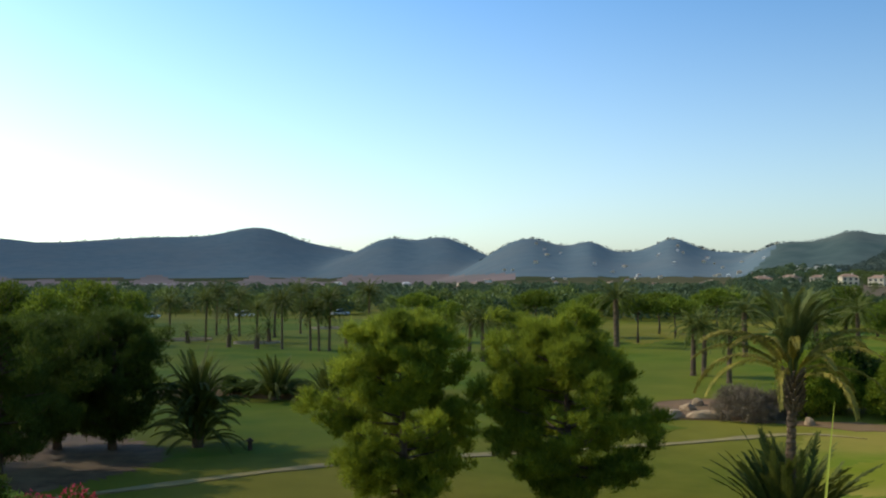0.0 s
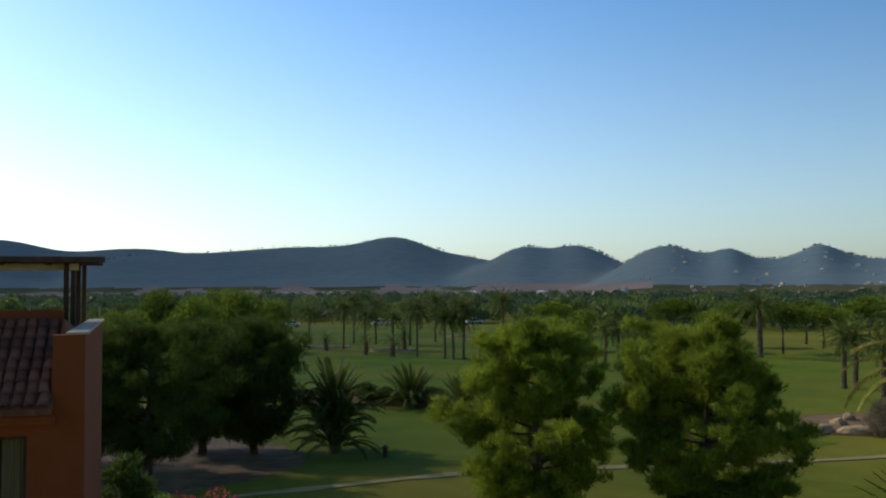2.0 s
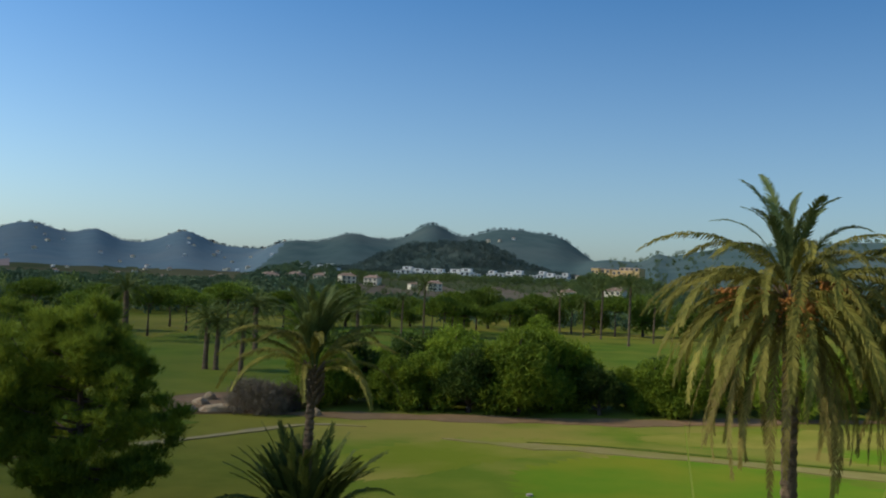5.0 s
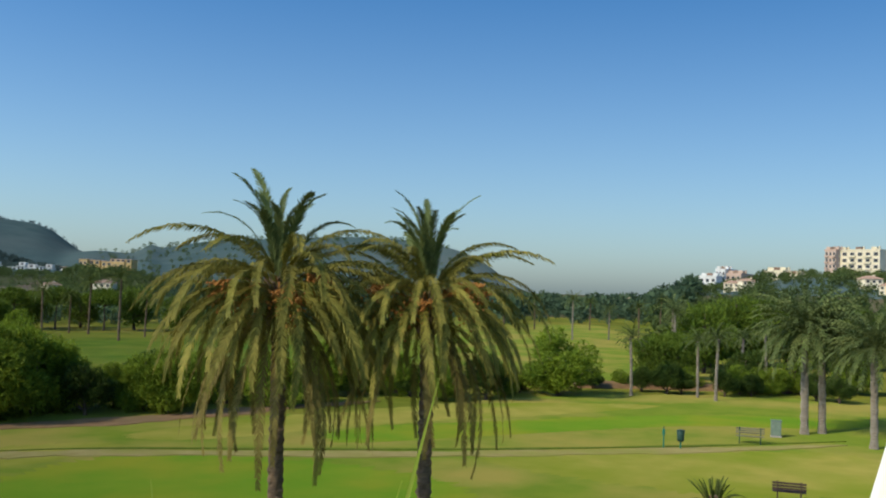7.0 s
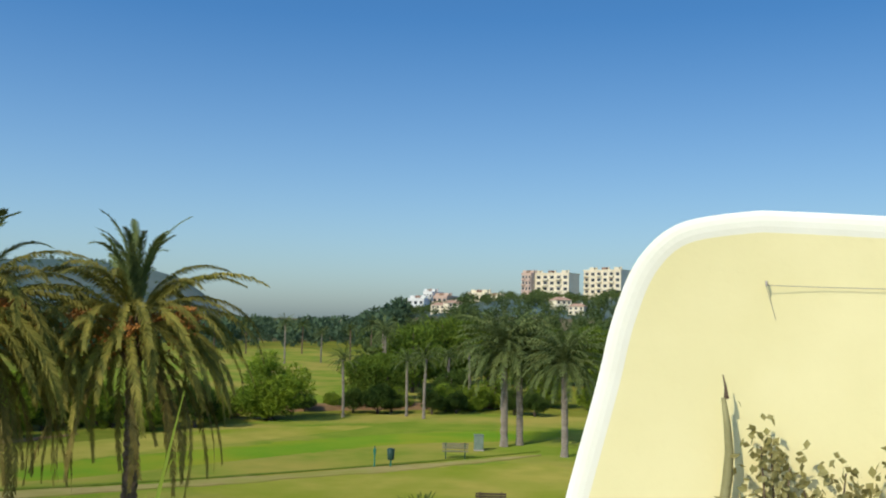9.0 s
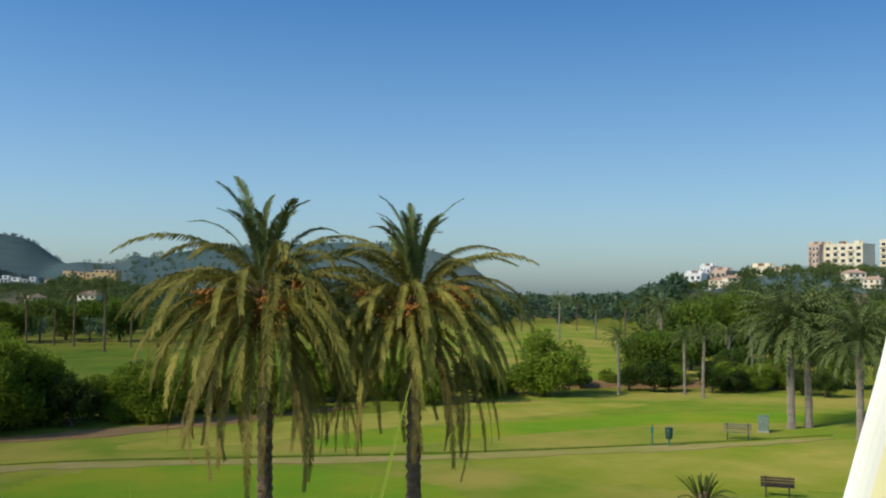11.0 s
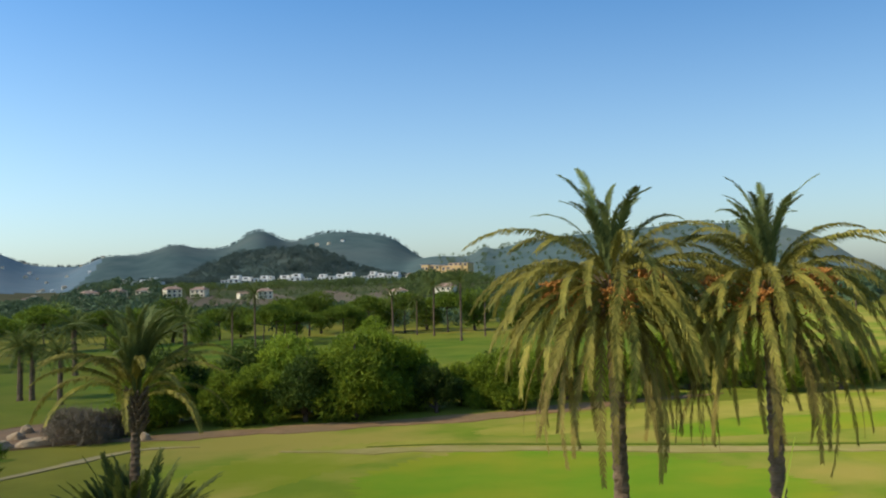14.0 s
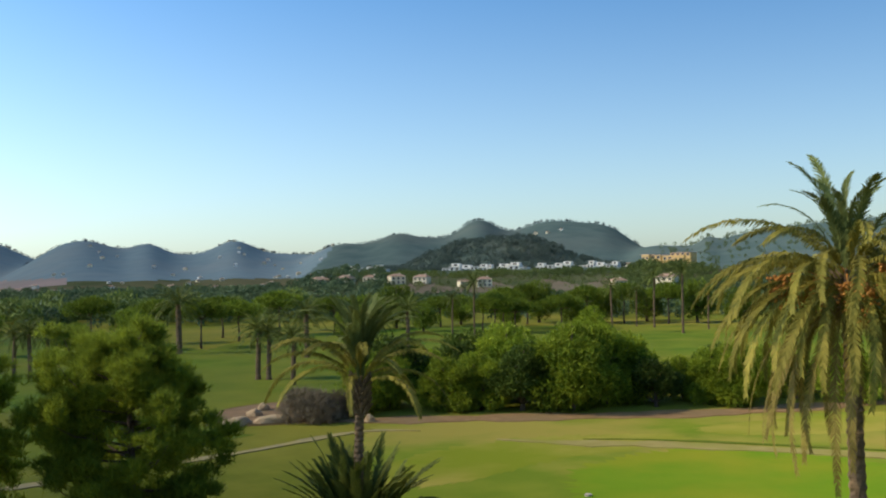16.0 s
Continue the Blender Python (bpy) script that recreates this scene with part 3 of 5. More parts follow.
def frond_tris(rng, length, e0, e1, power, leaf=0.42, pairs=34, sag=0.35, width=0.035, rib=0.022):
    """Triangles of one feathered frond: a tapering rib and its leaflets."""
    pts = np.array(frond_curve(length, e0, e1, power))
    n, tris = len(pts), []
    for i in range(n - 1):
        a, b = pts[i], pts[i + 1]
        ra, rb = rib * (1 - 0.85 * i / n), rib * (1 - 0.85 * (i + 1) / n)
        for s in (-1, 1):
            tris += [[a + [0, s * ra, 0], b + [0, s * rb, 0], b + [0, 0, rb]], [a + [0, s * ra, 0], b + [0, 0, rb], a + [0, 0, ra]]]
    for k in range(pairs):
        s = 0.14 + 0.86 * (k + 0.5) / pairs
        f = s * (n - 1)
        i = min(int(f), n - 2)
        p = pts[i] + (pts[i + 1] - pts[i]) * (f - i)
        t = unit(pts[i + 1] - pts[i])
        ln = leaf * (0.45 + 0.75 * math.sin(math.pi * min(1.0, 0.12 + s * 0.8))) * (1.0 if s < 0.9 else 0.8)
        for side in (-1, 1):
            q = rng.normal(size=3) * 0.10
            d1 = unit(np.array([0, side * 0.62, 0]) + t * 1.05 + [0, 0, 0.12] + q)
            d2 = unit(d1 + [0, 0, -sag * 2.0])
            m = p + d1 * ln * 0.55
            e = m + d2 * ln * 0.5
            w = t * width / 2
            tris += [[p - w, p + w, m + w * 0.9], [p - w, m + w * 0.9, m - w * 0.9], [m - w * 0.9, m + w * 0.9, e]]
    return np.array(tris)


def palm_trunk(h, r0, r1, lean=(0, 0), rings=26, rough=0.12, seed=1):
    """A slightly leaning trunk with the stubs of old fronds as ring after ring."""
    rng = random.Random(seed)
    bm = bmesh.new()
    sides, prev = 12, None
    for i in range(rings * 2 + 1):
        f = i / (rings * 2)
        r = (r0 + (r1 - r0) * f) * (1 + (rough if i % 2 else -rough * 0.4)) * (1 + 0.35 * max(0, 0.06 - f) / 0.06)
        cx, cy = lean[0] * f * f, lean[1] * f * f
        row = [bm.verts.new((cx + r * (1 + rng.uniform(-rough, rough)) * math.cos(q), cy + r * (1 + rng.uniform(-rough, rough)) * math.sin(q), h * f)) for q in [2 * math.pi * (k + 0.5 * (i // 2 % 2)) / sides for k in range(sides)]]
        if prev:
            for k in range(sides):
                bm.faces.new((prev[k], prev[(k + 1) % sides], row[(k + 1) % sides], row[k]))
        prev = row
    bm.faces.new(prev)
    return bm


FROND_KINDS = {}
frng = np.random.default_rng(5)
for key, args, mat, count in (
        ("upright", (3.15, 85, 20, 2.2), M_FROND_YOUNG, 5), ("curling", (3.4, 78, -12, 1.8), M_FROND_YOUNG, 4), ("arching", (4.0, 62, -30, 1.2), M_FROND, 5), ("spreading", (4.4, 44, -66, 1.0), M_FROND, 5),
        ("drooping", (4.7, 30, -84, 0.75), M_FROND, 6), ("hanging", (4.9, 8, -90, 0.5), M_FROND_DRY, 6),
        ("stiff", (3.4, 72, 30, 1.2), M_FROND_DARK, 4), ("dark_upright", (3.4, 86, 55, 1.4), M_FROND_DARK, 3), ("dark_arching", (3.6, 58, -40, 1.2), M_FROND_DARK, 4)):
    FROND_KINDS[key] = []
    tight = key in ("upright", "curling", "dark_upright", "stiff")
    for k in range(count):
        L, e0, e1, pw = args
        t = frond_tris(frng, L * frng.uniform(0.88, 1.1), e0 + frng.uniform(-6, 6), e1 + frng.uniform(-10, 10), pw * frng.uniform(0.85, 1.2),
                       leaf=0.32 if key == "hanging" else 0.28 if tight else 0.38, sag=1.1 if key in ("drooping", "hanging") else 0.15 if tight else 0.6, pairs=68, width=0.055 if key == "hanging" else 0.062)
        FROND_KINDS[key].append(tri_mesh("frond", t, mat))


def date_palm(place, h, r0, r1, lean, counts, scale, label, seed, dates=True):
    """A date palm whose fronds are parts of their own."""
    rng = random.Random(seed)
    base = thing("date_palm", Matrix.Translation(place), label, "palm tree", "date palms")
    part("trunk", palm_trunk(h, r0, r1, lean, 30, 0.14, seed), M_PALMBARK, base)
    top = Vector((lean[0], lean[1], h))
    # the knob of frond bases under the crown
    bm = bmesh.new()
    for i in range(70):
        q, f = i * 2.4, i / 70
        s = top + Vector((math.cos(q) * r1 * 1.1, math.sin(q) * r1 * 1.1, -0.9 + f * 1.1))
        tube(bm, [s, s + Vector((math.cos(q) * 0.22, math.sin(q) * 0.22, 0.28))], [0.06, 0.035], 5)
    part("trunk_collar", bm, M_PALMBARK, base, "stubs of cut fronds")
    for key, z0 in (("upright", 0.4), ("curling", 0.3), ("arching", 0.2), ("spreading", 0.05), ("drooping", -0.15), ("hanging", -0.45)):
        n, turn = counts[key], rng.uniform(0, 6.28)
        tilt = 9 if key == "upright" else 16
        for i in range(n):
            ob = part("frond", rng.choice(FROND_KINDS[key]), None, base, "dry brown hanging frond" if key == "hanging" else "")
            q = turn + 6.283 * (i + rng.uniform(-0.35, 0.35)) / n
            ob.matrix_basis = Matrix.Translation(top + Vector((math.cos(q) * r1 * 0.8, math.sin(q) * r1 * 0.8, z0 + rng.uniform(-0.15, 0.15)))) @ pose(0, 0, 0, 0, 0, math.degrees(q)) @ pose(0, 0, 0, rng.uniform(-tilt, tilt), rng.uniform(-6, 6), 0) @ Matrix.Scale(scale * rng.uniform(0.85, 1.08), 4)
    if dates:
        for i in range(12):
            q = i * 0.524 + rng.uniform(-0.2, 0.2)
            bm = bmesh.new()
            s = top + Vector((math.cos(q) * 0.3, math.sin(q) * 0.3, 0.1))
            e = s + Vector((math.cos(q) * (1.05 + 0.2 * (i % 3)), math.sin(q) * (1.05 + 0.2 * (i % 3)), 0.6 - 0.8 * rng.random()))
            tube(bm, [s, (s + e) / 2 + Vector((0, 0, 0.2)), e], [0.03, 0.025, 0.02], 5)
            for k in range(80):
                d = Vector((rng.gauss(0, 0.16), rng.gauss(0, 0.16), -abs(rng.gauss(0.12, 0.26))))
                bmesh.ops.create_icosphere(bm, subdivisions=1, radius=0.042, matrix=Matrix.Translation(e + d))
            part("fruit_stalk", bm, M_DATES, base, "orange hanging date bunch")["kind"] = "stuff"
    return base


FULL = {"upright": 12, "curling": 5, "arching": 9, "spreading": 26, "drooping": 44, "hanging": 28}
date_palm(at(-56.05, 27.0), 8.2, 0.21, 0.17, (0.0, 0.15), FULL, 0.97, "tall shaggy date palm with drooping fronds and orange dates", 11)
date_palm(at(-64.6, 27.3), 8.05, 0.21, 0.17, (0.1, 0.1), {"upright": 11, "curling": 4, "arching": 12, "spreading": 24, "drooping": 34, "hanging": 22}, 0.88, "date palm with a thin trunk, drooping fronds and dates", 23)
date_palm(at(-28.3, 31.0), 5.25, 0.16, 0.13, (0.1, -0.1), {"upright": 30, "curling": 14, "arching": 12, "spreading": 7, "drooping": 0, "hanging": 0}, 0.86, "young date palm with yellowing lower fronds above offshoots", 31, dates=False)


def palm_shrub(place, n, scale, label, seed, name="palm_shrub", group="palm shrubs", keys=("upright", "arching", "arching", "spreading"), rise=0.0):
    """A trunkless clump of palm fronds."""
    rng = random.Random(seed)
    base = thing(name, Matrix.Translation(place), label, "palm shrub", group)
    for i in range(n):
        key = rng.choice(keys)
        ob = part("frond", rng.choice(FROND_KINDS[key]), None, base)
        q = i * 2.4 + rng.uniform(-0.3, 0.3)
        ob.matrix_basis = Matrix.Translation((math.cos(q) * 0.25, math.sin(q) * 0.25, 0.1 + rise * (i % 9) / 8)) @ pose(0, 0, 0, rng.uniform(-15, 15), rng.uniform(-10, 10), math.degrees(q)) @ Matrix.Scale(scale * rng.uniform(0.8, 1.1), 4)
    bm = bmesh.new()
    tube(bm, [(0, 0, -0.1), (0, 0, 0.25 + rise * 0.6), (0, 0, 0.5 + rise)], [0.3, 0.32, 0.15], 9)
    part("stump", bm, M_PALMBARK, base)
    return base


STIFF = ("stiff", "dark_upright", "dark_upright", "stiff", "dark_arching")
BUSHY = ("dark_upright", "stiff", "dark_arching", "dark_arching")
palm_shrub(at(-28.6, 30.6), 64, 0.98, "dense offshoot clump at the foot of a young palm", 3, keys=STIFF)
palm_shrub(at(-28.0, 31.2), 54, 0.95, "dense offshoot clump at the foot of a young palm", 4, keys=STIFF)
palm_shrub(at(1.8, 68.0), 110, 0.85, "bushy dark palm clump on an earth bank", 7, keys=BUSHY)
palm_shrub(at(-1.4, 65.5), 90, 0.75, "bushy palm clump on an earth bank", 8, keys=BUSHY)
palm_shrub(at(6.2, 49.5), 210, 0.72, "large dark bushy palm beside trees", 9, keys=BUSHY, rise=2.4)
palm_shrub(at(-81.2, 41.0), 34, 0.34, "small spiky palm in dry grass", 13, keys=STIFF)


def far_palm_mesh(rng, h, n, scale, mat):
    tris = []
    for i in range(n):
        q = i * 2.4 + rng.uniform(-0.3, 0.3)
        f = i / n
        t = frond_tris(rng, 3.2 * rng.uniform(0.85, 1.1), 84 - 100 * f + rng.uniform(-8, 8), 30 - 115 * f ** 0.7, 1.0, leaf=0.5, pairs=11, sag=0.5, width=0.13, rib=0.05)
        c, s = math.cos(q), math.sin(q)
        x, y = t[..., 0] * c - t[..., 1] * s, t[..., 0] * s + t[..., 1] * c
        tris.append(np.stack([x, y, t[..., 2]], -1) * scale + [0, 0, h])
    return tri_mesh("crown", np.concatenate(tris), mat)


def far_palm(h, n, scale, trunk_mat, leaf_mat, r, label, seed):
    rng = np.random.default_rng(seed)
    base = thing("palm_tree", Matrix.Identity(4), label, "palm tree", "palms on the golf course")
    part("trunk", palm_trunk(h, r * 1.15, r, (0.15, 0.1), 9, 0.1, seed), trunk_mat, base)
    part("crown", far_palm_mesh(rng, h, n, scale, leaf_mat), None, base)
    return base


placed = {}


def plant(key, make, az, r, s=1.0, sz=None, turn=None):
    """Stands a tree at a bearing and distance: the first is built, the rest are copies."""
    p = at(az, r, height(az, r) if r > 300 else 0.0)
    m = Matrix.Translation(p) @ Matrix.Rotation(turn if turn is not None else (az * 7.3 + r * 1.9) % 6.28, 4, "Z") @ Matrix.Diagonal((s, s, sz or (s * (1 + 0.14 * math.sin(az * 37.0 + r)) if r > 90 else s), 1))
    if key not in placed:
        placed[key] = make()
        placed[key].matrix_basis = m
        return placed[key]
    src = placed[key]
    keep = src.scale.copy()
    ob = copy_thing(src, m @ Matrix.Diagonal((1 / keep[0], 1 / keep[1], 1 / keep[2], 1)))
    return ob


def palm_a():
    return far_palm(4.8, 56, 0.8, M_PALMBARK, M_FROND_DARK, 0.12, "dark date palm with a full round crown", 41)


def palm_b():
    return far_palm(5.6, 30, 0.62, M_PALEBARK, M_FROND_YOUNG, 0.12, "slender palm with a pale trunk and feathery crown", 42)


def palm_c():
    return far_palm(6.5, 84, 1.22, M_PALEBARK, M_FROND_YOUNG, 0.21, "tall date palm with a thick pale trunk on lawn", 43)


def palm_d():
    return far_palm(4.2, 40, 0.8, M_PALMBARK, M_FROND_DARK, 0.2, "dark spreading date palm on the fairway", 44)


# palms on the right lawn
plant("c", palm_c, -86.0, 66.0, 1.0)
plant("c", palm_c, -86.9, 67.0, 0.95)
plant("c", palm_c, -89.5, 61.9, 0.88, turn=2.0)
for a0, r0, s in ((-76.6, 83.4, 0.86), (-80.3, 85.0, 0.84), (-81.3, 83.0, 0.9), (-78.9, 118, 1.1), (-73.2, 177, 1.15), (-75.3, 182, 1.0), (-79.0, 110, 1.0), (-84.0, 95, 0.9), (-82.7, 99, 0.95)):
    plant("b", palm_b, a0, r0, s)
# twin palms and others on the middle fairway
for a0, r0, s in ((-22.6, 86.0, 1.0), (-23.2, 85.5, 0.95), (-24.6, 80.5, 0.9), (-31.3, 110.7, 1.0), (-25.4, 108, 1.25), (-18.2, 120, 1.5), (-10.4, 98.0, 0.85), (-9.6, 99.0, 0.8), (-29.2, 104, 1.0), (-11.3, 100, 0.75)):
    plant("d", palm_d, a0, r0, s)
# the grove on the left fairway
for a0, r0, s in ((-0.7, 113, 1.05), (-1.3, 113.5, 1.1), (-0.2, 114, 1.0), (1.45, 117.3, 1.0), (2.9, 130, 1.05), (5.8, 133, 1.0), (3.9, 145, 1.1), (4.5, 126, 1.0), (1.9, 141, 1.15), (0.4, 150, 1.1), (5.2, 148, 1.1), (7.8, 149, 1.1), (-3.6, 152.7, 1.15)):
    plant("a", palm_a, a0, r0, s)
for a0, r0, s in ((4.5, 121.6, 0.42), (2.9, 118.0, 0.45), (6.8, 130.5, 0.42), (2.2, 128, 0.4), (-2.3, 117, 0.36)):
    plant("e", lambda: far_palm(2.2, 24, 0.62, M_PALMBARK, M_FROND_DARK, 0.3, "stout young palm on the fairway", 45), a0, r0, s * 2)
# palms along the far edge of the middle fairway
for a0, r0, s in ((-33.9, 140, 0.95), (-35.2, 142, 1.05), (-43.2, 141, 1.0), (-44.6, 158, 0.9), (-45.6, 155, 1.1), (-47.2, 140.3, 1.2), (-48.6, 150, 1.0), (-67.4, 200, 1.1), (-69.2, 215, 1.1), (-71.0, 220, 1.15), (-74.2, 225, 1.1), (-77.0, 190, 1.1), (-78.2, 200, 1.0)):
    plant("f", lambda: far_palm(6.4, 34, 0.68, M_PALMBARK, M_FROND_DARK, 0.12, "palm at the far edge of a fairway", 46), a0, r0, s)


# ---------------------------------------------------------------- broad trees, pines and bushes
def limb_mesh(rng, h, r, pads, crook=0.25, fork=0.35):
    """A trunk that tapers, and limbs from it to the pads of foliage."""
    trunk = bmesh.new()
    pts = [Vector((rng.normal() * crook * f, rng.normal() * crook * f, h * f)) for f in (-0.02, 0.2, 0.45, 0.7, 0.92)]
    tube(trunk, pts, [r * 1.35, r, r * 0.8, r * 0.5, r * 0.15], 9)
    limbs = []
    for p in pads:
        c = Vector(p[:3])
        f = min(0.85, max(fork, c.z / h - 0.22))
        i = min(3, int(f * 4.2))
        s = pts[i].lerp(pts[i + 1], 0.5)
        mid = s.lerp(c, 0.55) + Vector((0, 0, -0.1 * (c - s).length))
        limbs.append(([s, mid, c], [r * 0.42, r * 0.28, r * 0.08]))
    return trunk, limbs


def tree(name, label, category, group, seed, h, pads, n, length, width, k, leaf, r=0.2, bark=None, up=0.3, shell=0.55, fork=0.35, near=False):
    rng = np.random.default_rng(seed)
    base = thing(name, Matrix.Identity(4), label, category, group)
    trunk, limbs = limb_mesh(rng, h, r, pads, fork=fork)
    if not near:
        for pts, radii in limbs:
            tube(trunk, pts, radii, 5)
    part("trunk", trunk, bark or M_BARK, base, smooth=True)
    if near:
        for pts, radii in limbs:
            part("limb", tube(bmesh.new(), pts, radii, 6), bark or M_BARK, base, smooth=True)
    part("crown", tri_mesh("crown", foliage(rng, pads, n, length, width, k, up, shell), leaf), None, base)
    return base


def round_pads(seed, h, r, n, low=0.3):
    """Pads of a broad, rounded crown."""
    rng = np.random.default_rng(seed)
    pads = []
    for i in range(n):
        o = rng.normal(size=3)
        o /= np.linalg.norm(o)
        zc = h * (low + 1) / 2
        size = r * (0.2 + 0.3 * rng.random())
        reach = 0.55 + 0.3 * rng.random()
        pads.append((o[0] * r * reach, o[1] * r * reach, zc + o[2] * h * (1 - low) / 2 * 0.78, size, size, size * 0.75))
    pads.append((0, 0, h * 0.6, r * 0.55, r * 0.55, h * 0.25))
    return pads


def needle_tree(name, label, category, group, seed, h, radius, shape, low, n, blades, leaf, r=0.17, length=0.2, rise=(-5, 32), tuft=0.31):
    """A pine: limbs in loose whorls that lift towards their ends and carry tufts of needles; shape gives the crown's width from its foot to its top."""
    rng = np.random.default_rng(seed)
    base = thing(name, Matrix.Identity(4), label, category, group)
    spine = [Vector((rng.normal() * 0.12 * f, rng.normal() * 0.12 * f, h * f)) for f in (-0.02, 0.2, 0.4, 0.6, 0.8, 0.96)]
    part("trunk", tube(bmesh.new(), spine, [r * 1.35, r, r * 0.8, r * 0.6, r * 0.35, r * 0.12], 9), M_BARK, base, smooth=True)
    pads = []
    for i in range(n):
        s = (i + rng.random() * 0.7) / n
        f = low + (0.98 - low) * s
        reach = radius * float(np.interp(s, np.linspace(0, 1, len(shape)), shape)) * rng.uniform(0.55, 1.14)
        q = i * 2.4 + rng.normal() * 0.35
        k = min(4, int(f * 5))
        p = spine[k].lerp(spine[k + 1], 0.5).copy()
        p.z = max(0.5, h * f - 0.14 * reach)
        e0, e1 = rise[0] + 25 * s + rng.normal() * 6, rise[1] + 20 * s + rng.normal() * 8
        pts, steps = [p.copy()], 5
        for j in range(steps):
            e = radians(e0 + (e1 - e0) * (j / (steps - 1)) ** 1.5)
            q += rng.normal() * 0.1
            p = p + Vector((math.cos(q) * math.cos(e), math.sin(q) * math.cos(e), math.sin(e))) * reach / steps
            pts.append(p.copy())
        part("limb", tube(bmesh.new(), pts, [r * g for g in (0.34, 0.27, 0.2, 0.14, 0.09, 0.03)], 5), M_BARK, base, smooth=True)
        for j in range(2 if i % 3 == 0 else 3, steps + 1):
            across = Vector((-math.sin(q), math.cos(q), 0))
            for side in range(4):
                c = pts[j] + across * rng.normal() * 0.42 * (1.2 - 0.5 * j / steps) + Vector(rng.normal(size=3) * [0.2, 0.2, 0.18])
                size = tuft * rng.uniform(0.7, 1.25)
                pads.append((c.x, c.y, c.z, size, size, size * 0.62))
    part("crown", tri_mesh("crown", foliage(rng, pads, blades, length * 1.2, 0.024, 7, 1.1, 0.1), leaf), None, base)
    return base


CONE = (0.62, 0.86, 1.0, 1.0, 0.78, 0.66, 0.5, 0.12)
DOME = (0.4, 0.72, 0.9, 1.0, 1.0, 0.9, 0.66, 0.3)
# two pines before the path
plant("pine_1", lambda: needle_tree("pine_tree", "bushy green pine with a short trunk and layered crown", "pine tree", "pines before the path", 61, 7.0, 3.35, CONE, 0.17, 54, 26000, M_PINE), -5.8, 33.5, 1.0)
plant("pine_2", lambda: needle_tree("pine_tree", "wide bushy green pine with sunlit needle tufts", "pine tree", "pines before the path", 67, 6.8, 3.65, DOME, 0.2, 56, 29000, M_PINE), -15.6, 33.0, 1.0)
# dark trees on the left
for key, a0, r0, h, rad, sd in (("dark_1", 16.8, 45.5, 6.3, 3.7, 71), ("dark_2", 10.9, 50.0, 6.4, 3.2, 72), ("dark_3", 20.8, 47.0, 6.2, 3.6, 73), ("dark_4", 13.8, 51.0, 6.0, 3.1, 74), ("dark_5", 24.5, 52.0, 6.5, 3.8, 75)):
    plant(key, lambda h=h, rad=rad, sd=sd: needle_tree("tree", "dense dark green pine shading bare earth", "tree", "dark trees by the house", sd, h, rad, DOME, 0.16, 52, 15000, M_DARKLEAF, 0.18, 0.24, tuft=0.42), a0, r0, 1.0)


def bush_a():
    return tree("bush", "dense green bush in a tall hedge row", "bush", "bushes along the fairway", 81, 4.6, round_pads(81, 4.6, 2.7, 20, 0.0), 5200, 0.3, 0.09, 3, M_HEDGE, 0.16, fork=0.1)


def bush_b():
    return tree("bush", "dense dark bush with bare twigs below", "bush", "bushes along the fairway", 82, 4.3, round_pads(82, 4.3, 2.4, 18, 0.08), 4000, 0.3, 0.09, 3, M_DARKLEAF, 0.16, fork=0.15)


def bush_c():
    return tree("bush", "rounded light green bush on the lawn's edge", "bush", "bushes along the fairway", 83, 4.2, round_pads(83, 4.2, 2.4, 24, 0.05), 4200, 0.28, 0.08, 3, M_HEDGE, 0.14, fork=0.08)


hr = random.Random(4)
for i in range(34):
    f = i / 33
    a0 = -28.5 - 40.5 * f + hr.uniform(-0.5, 0.5)
    r0 = 63.5 + (13.5 * max(0, f - 0.45) / 0.55) + hr.uniform(-1.5, 3.5) + (2 if i % 2 else 0)
    s = hr.uniform(0.6, 1.2) * (1.0 if f < 0.6 else 0.75)
    if i % 3 < 2:
        plant("ba", bush_a, a0, r0, s)
    else:
        plant("bb", bush_b, a0, r0, s)
plant("brush", lambda: tree("bush", "grey-brown dry brushwood thicket by the sand hollow", "bush", "dry thickets", 84, 1.7, round_pads(84, 1.7, 2.0, 16, 0.0), 3600, 0.35, 0.035, 3, M_BRUSH, 0.05, fork=0.05), -25.6, 60.0, 1.0)
plant("brush", None, -27.0, 61.0, 0.8)
plant("bc", bush_c, -72.4, 81.0, 1.3)
for a0, r0, s in ((-74.4, 88, 0.4), (-77.2, 87, 0.5), (-78.6, 86.5, 0.6), (-79.4, 87, 0.45), (-81.8, 87, 0.5), (-83.2, 88, 0.45), (-73.9, 89, 0.35), (-86.6, 88, 0.55), (-87.8, 87, 0.5)):
    plant("bb", bush_b, a0, r0, s)
for a0, r0, s in ((-70.2, 82, 0.5), (-69.2, 81, 0.45), (-82.6, 90, 0.6), (-84.2, 91, 0.65), (-83.4, 92, 0.55), (-85.5, 93, 0.7), (-79.8, 92, 0.55), (-76.0, 91, 0.4), (-26.2, 63, 0.32), (-25.6, 64, 0.28), (-42.1, 126, 0.95), (-88.5, 96, 0.9), (-91.5, 95, 0.9)):
    plant("bc", bush_c, a0, r0, s)
for a0, r0, s in ((-83.0, 97, 0.9), (-78.0, 95, 0.7), (4.4, 70, 0.35), (-3.0, 70, 0.4), (-4.4, 69, 0.45), (3.2, 69.5, 0.3)):
    plant("bb", bush_b, a0, r0, s)


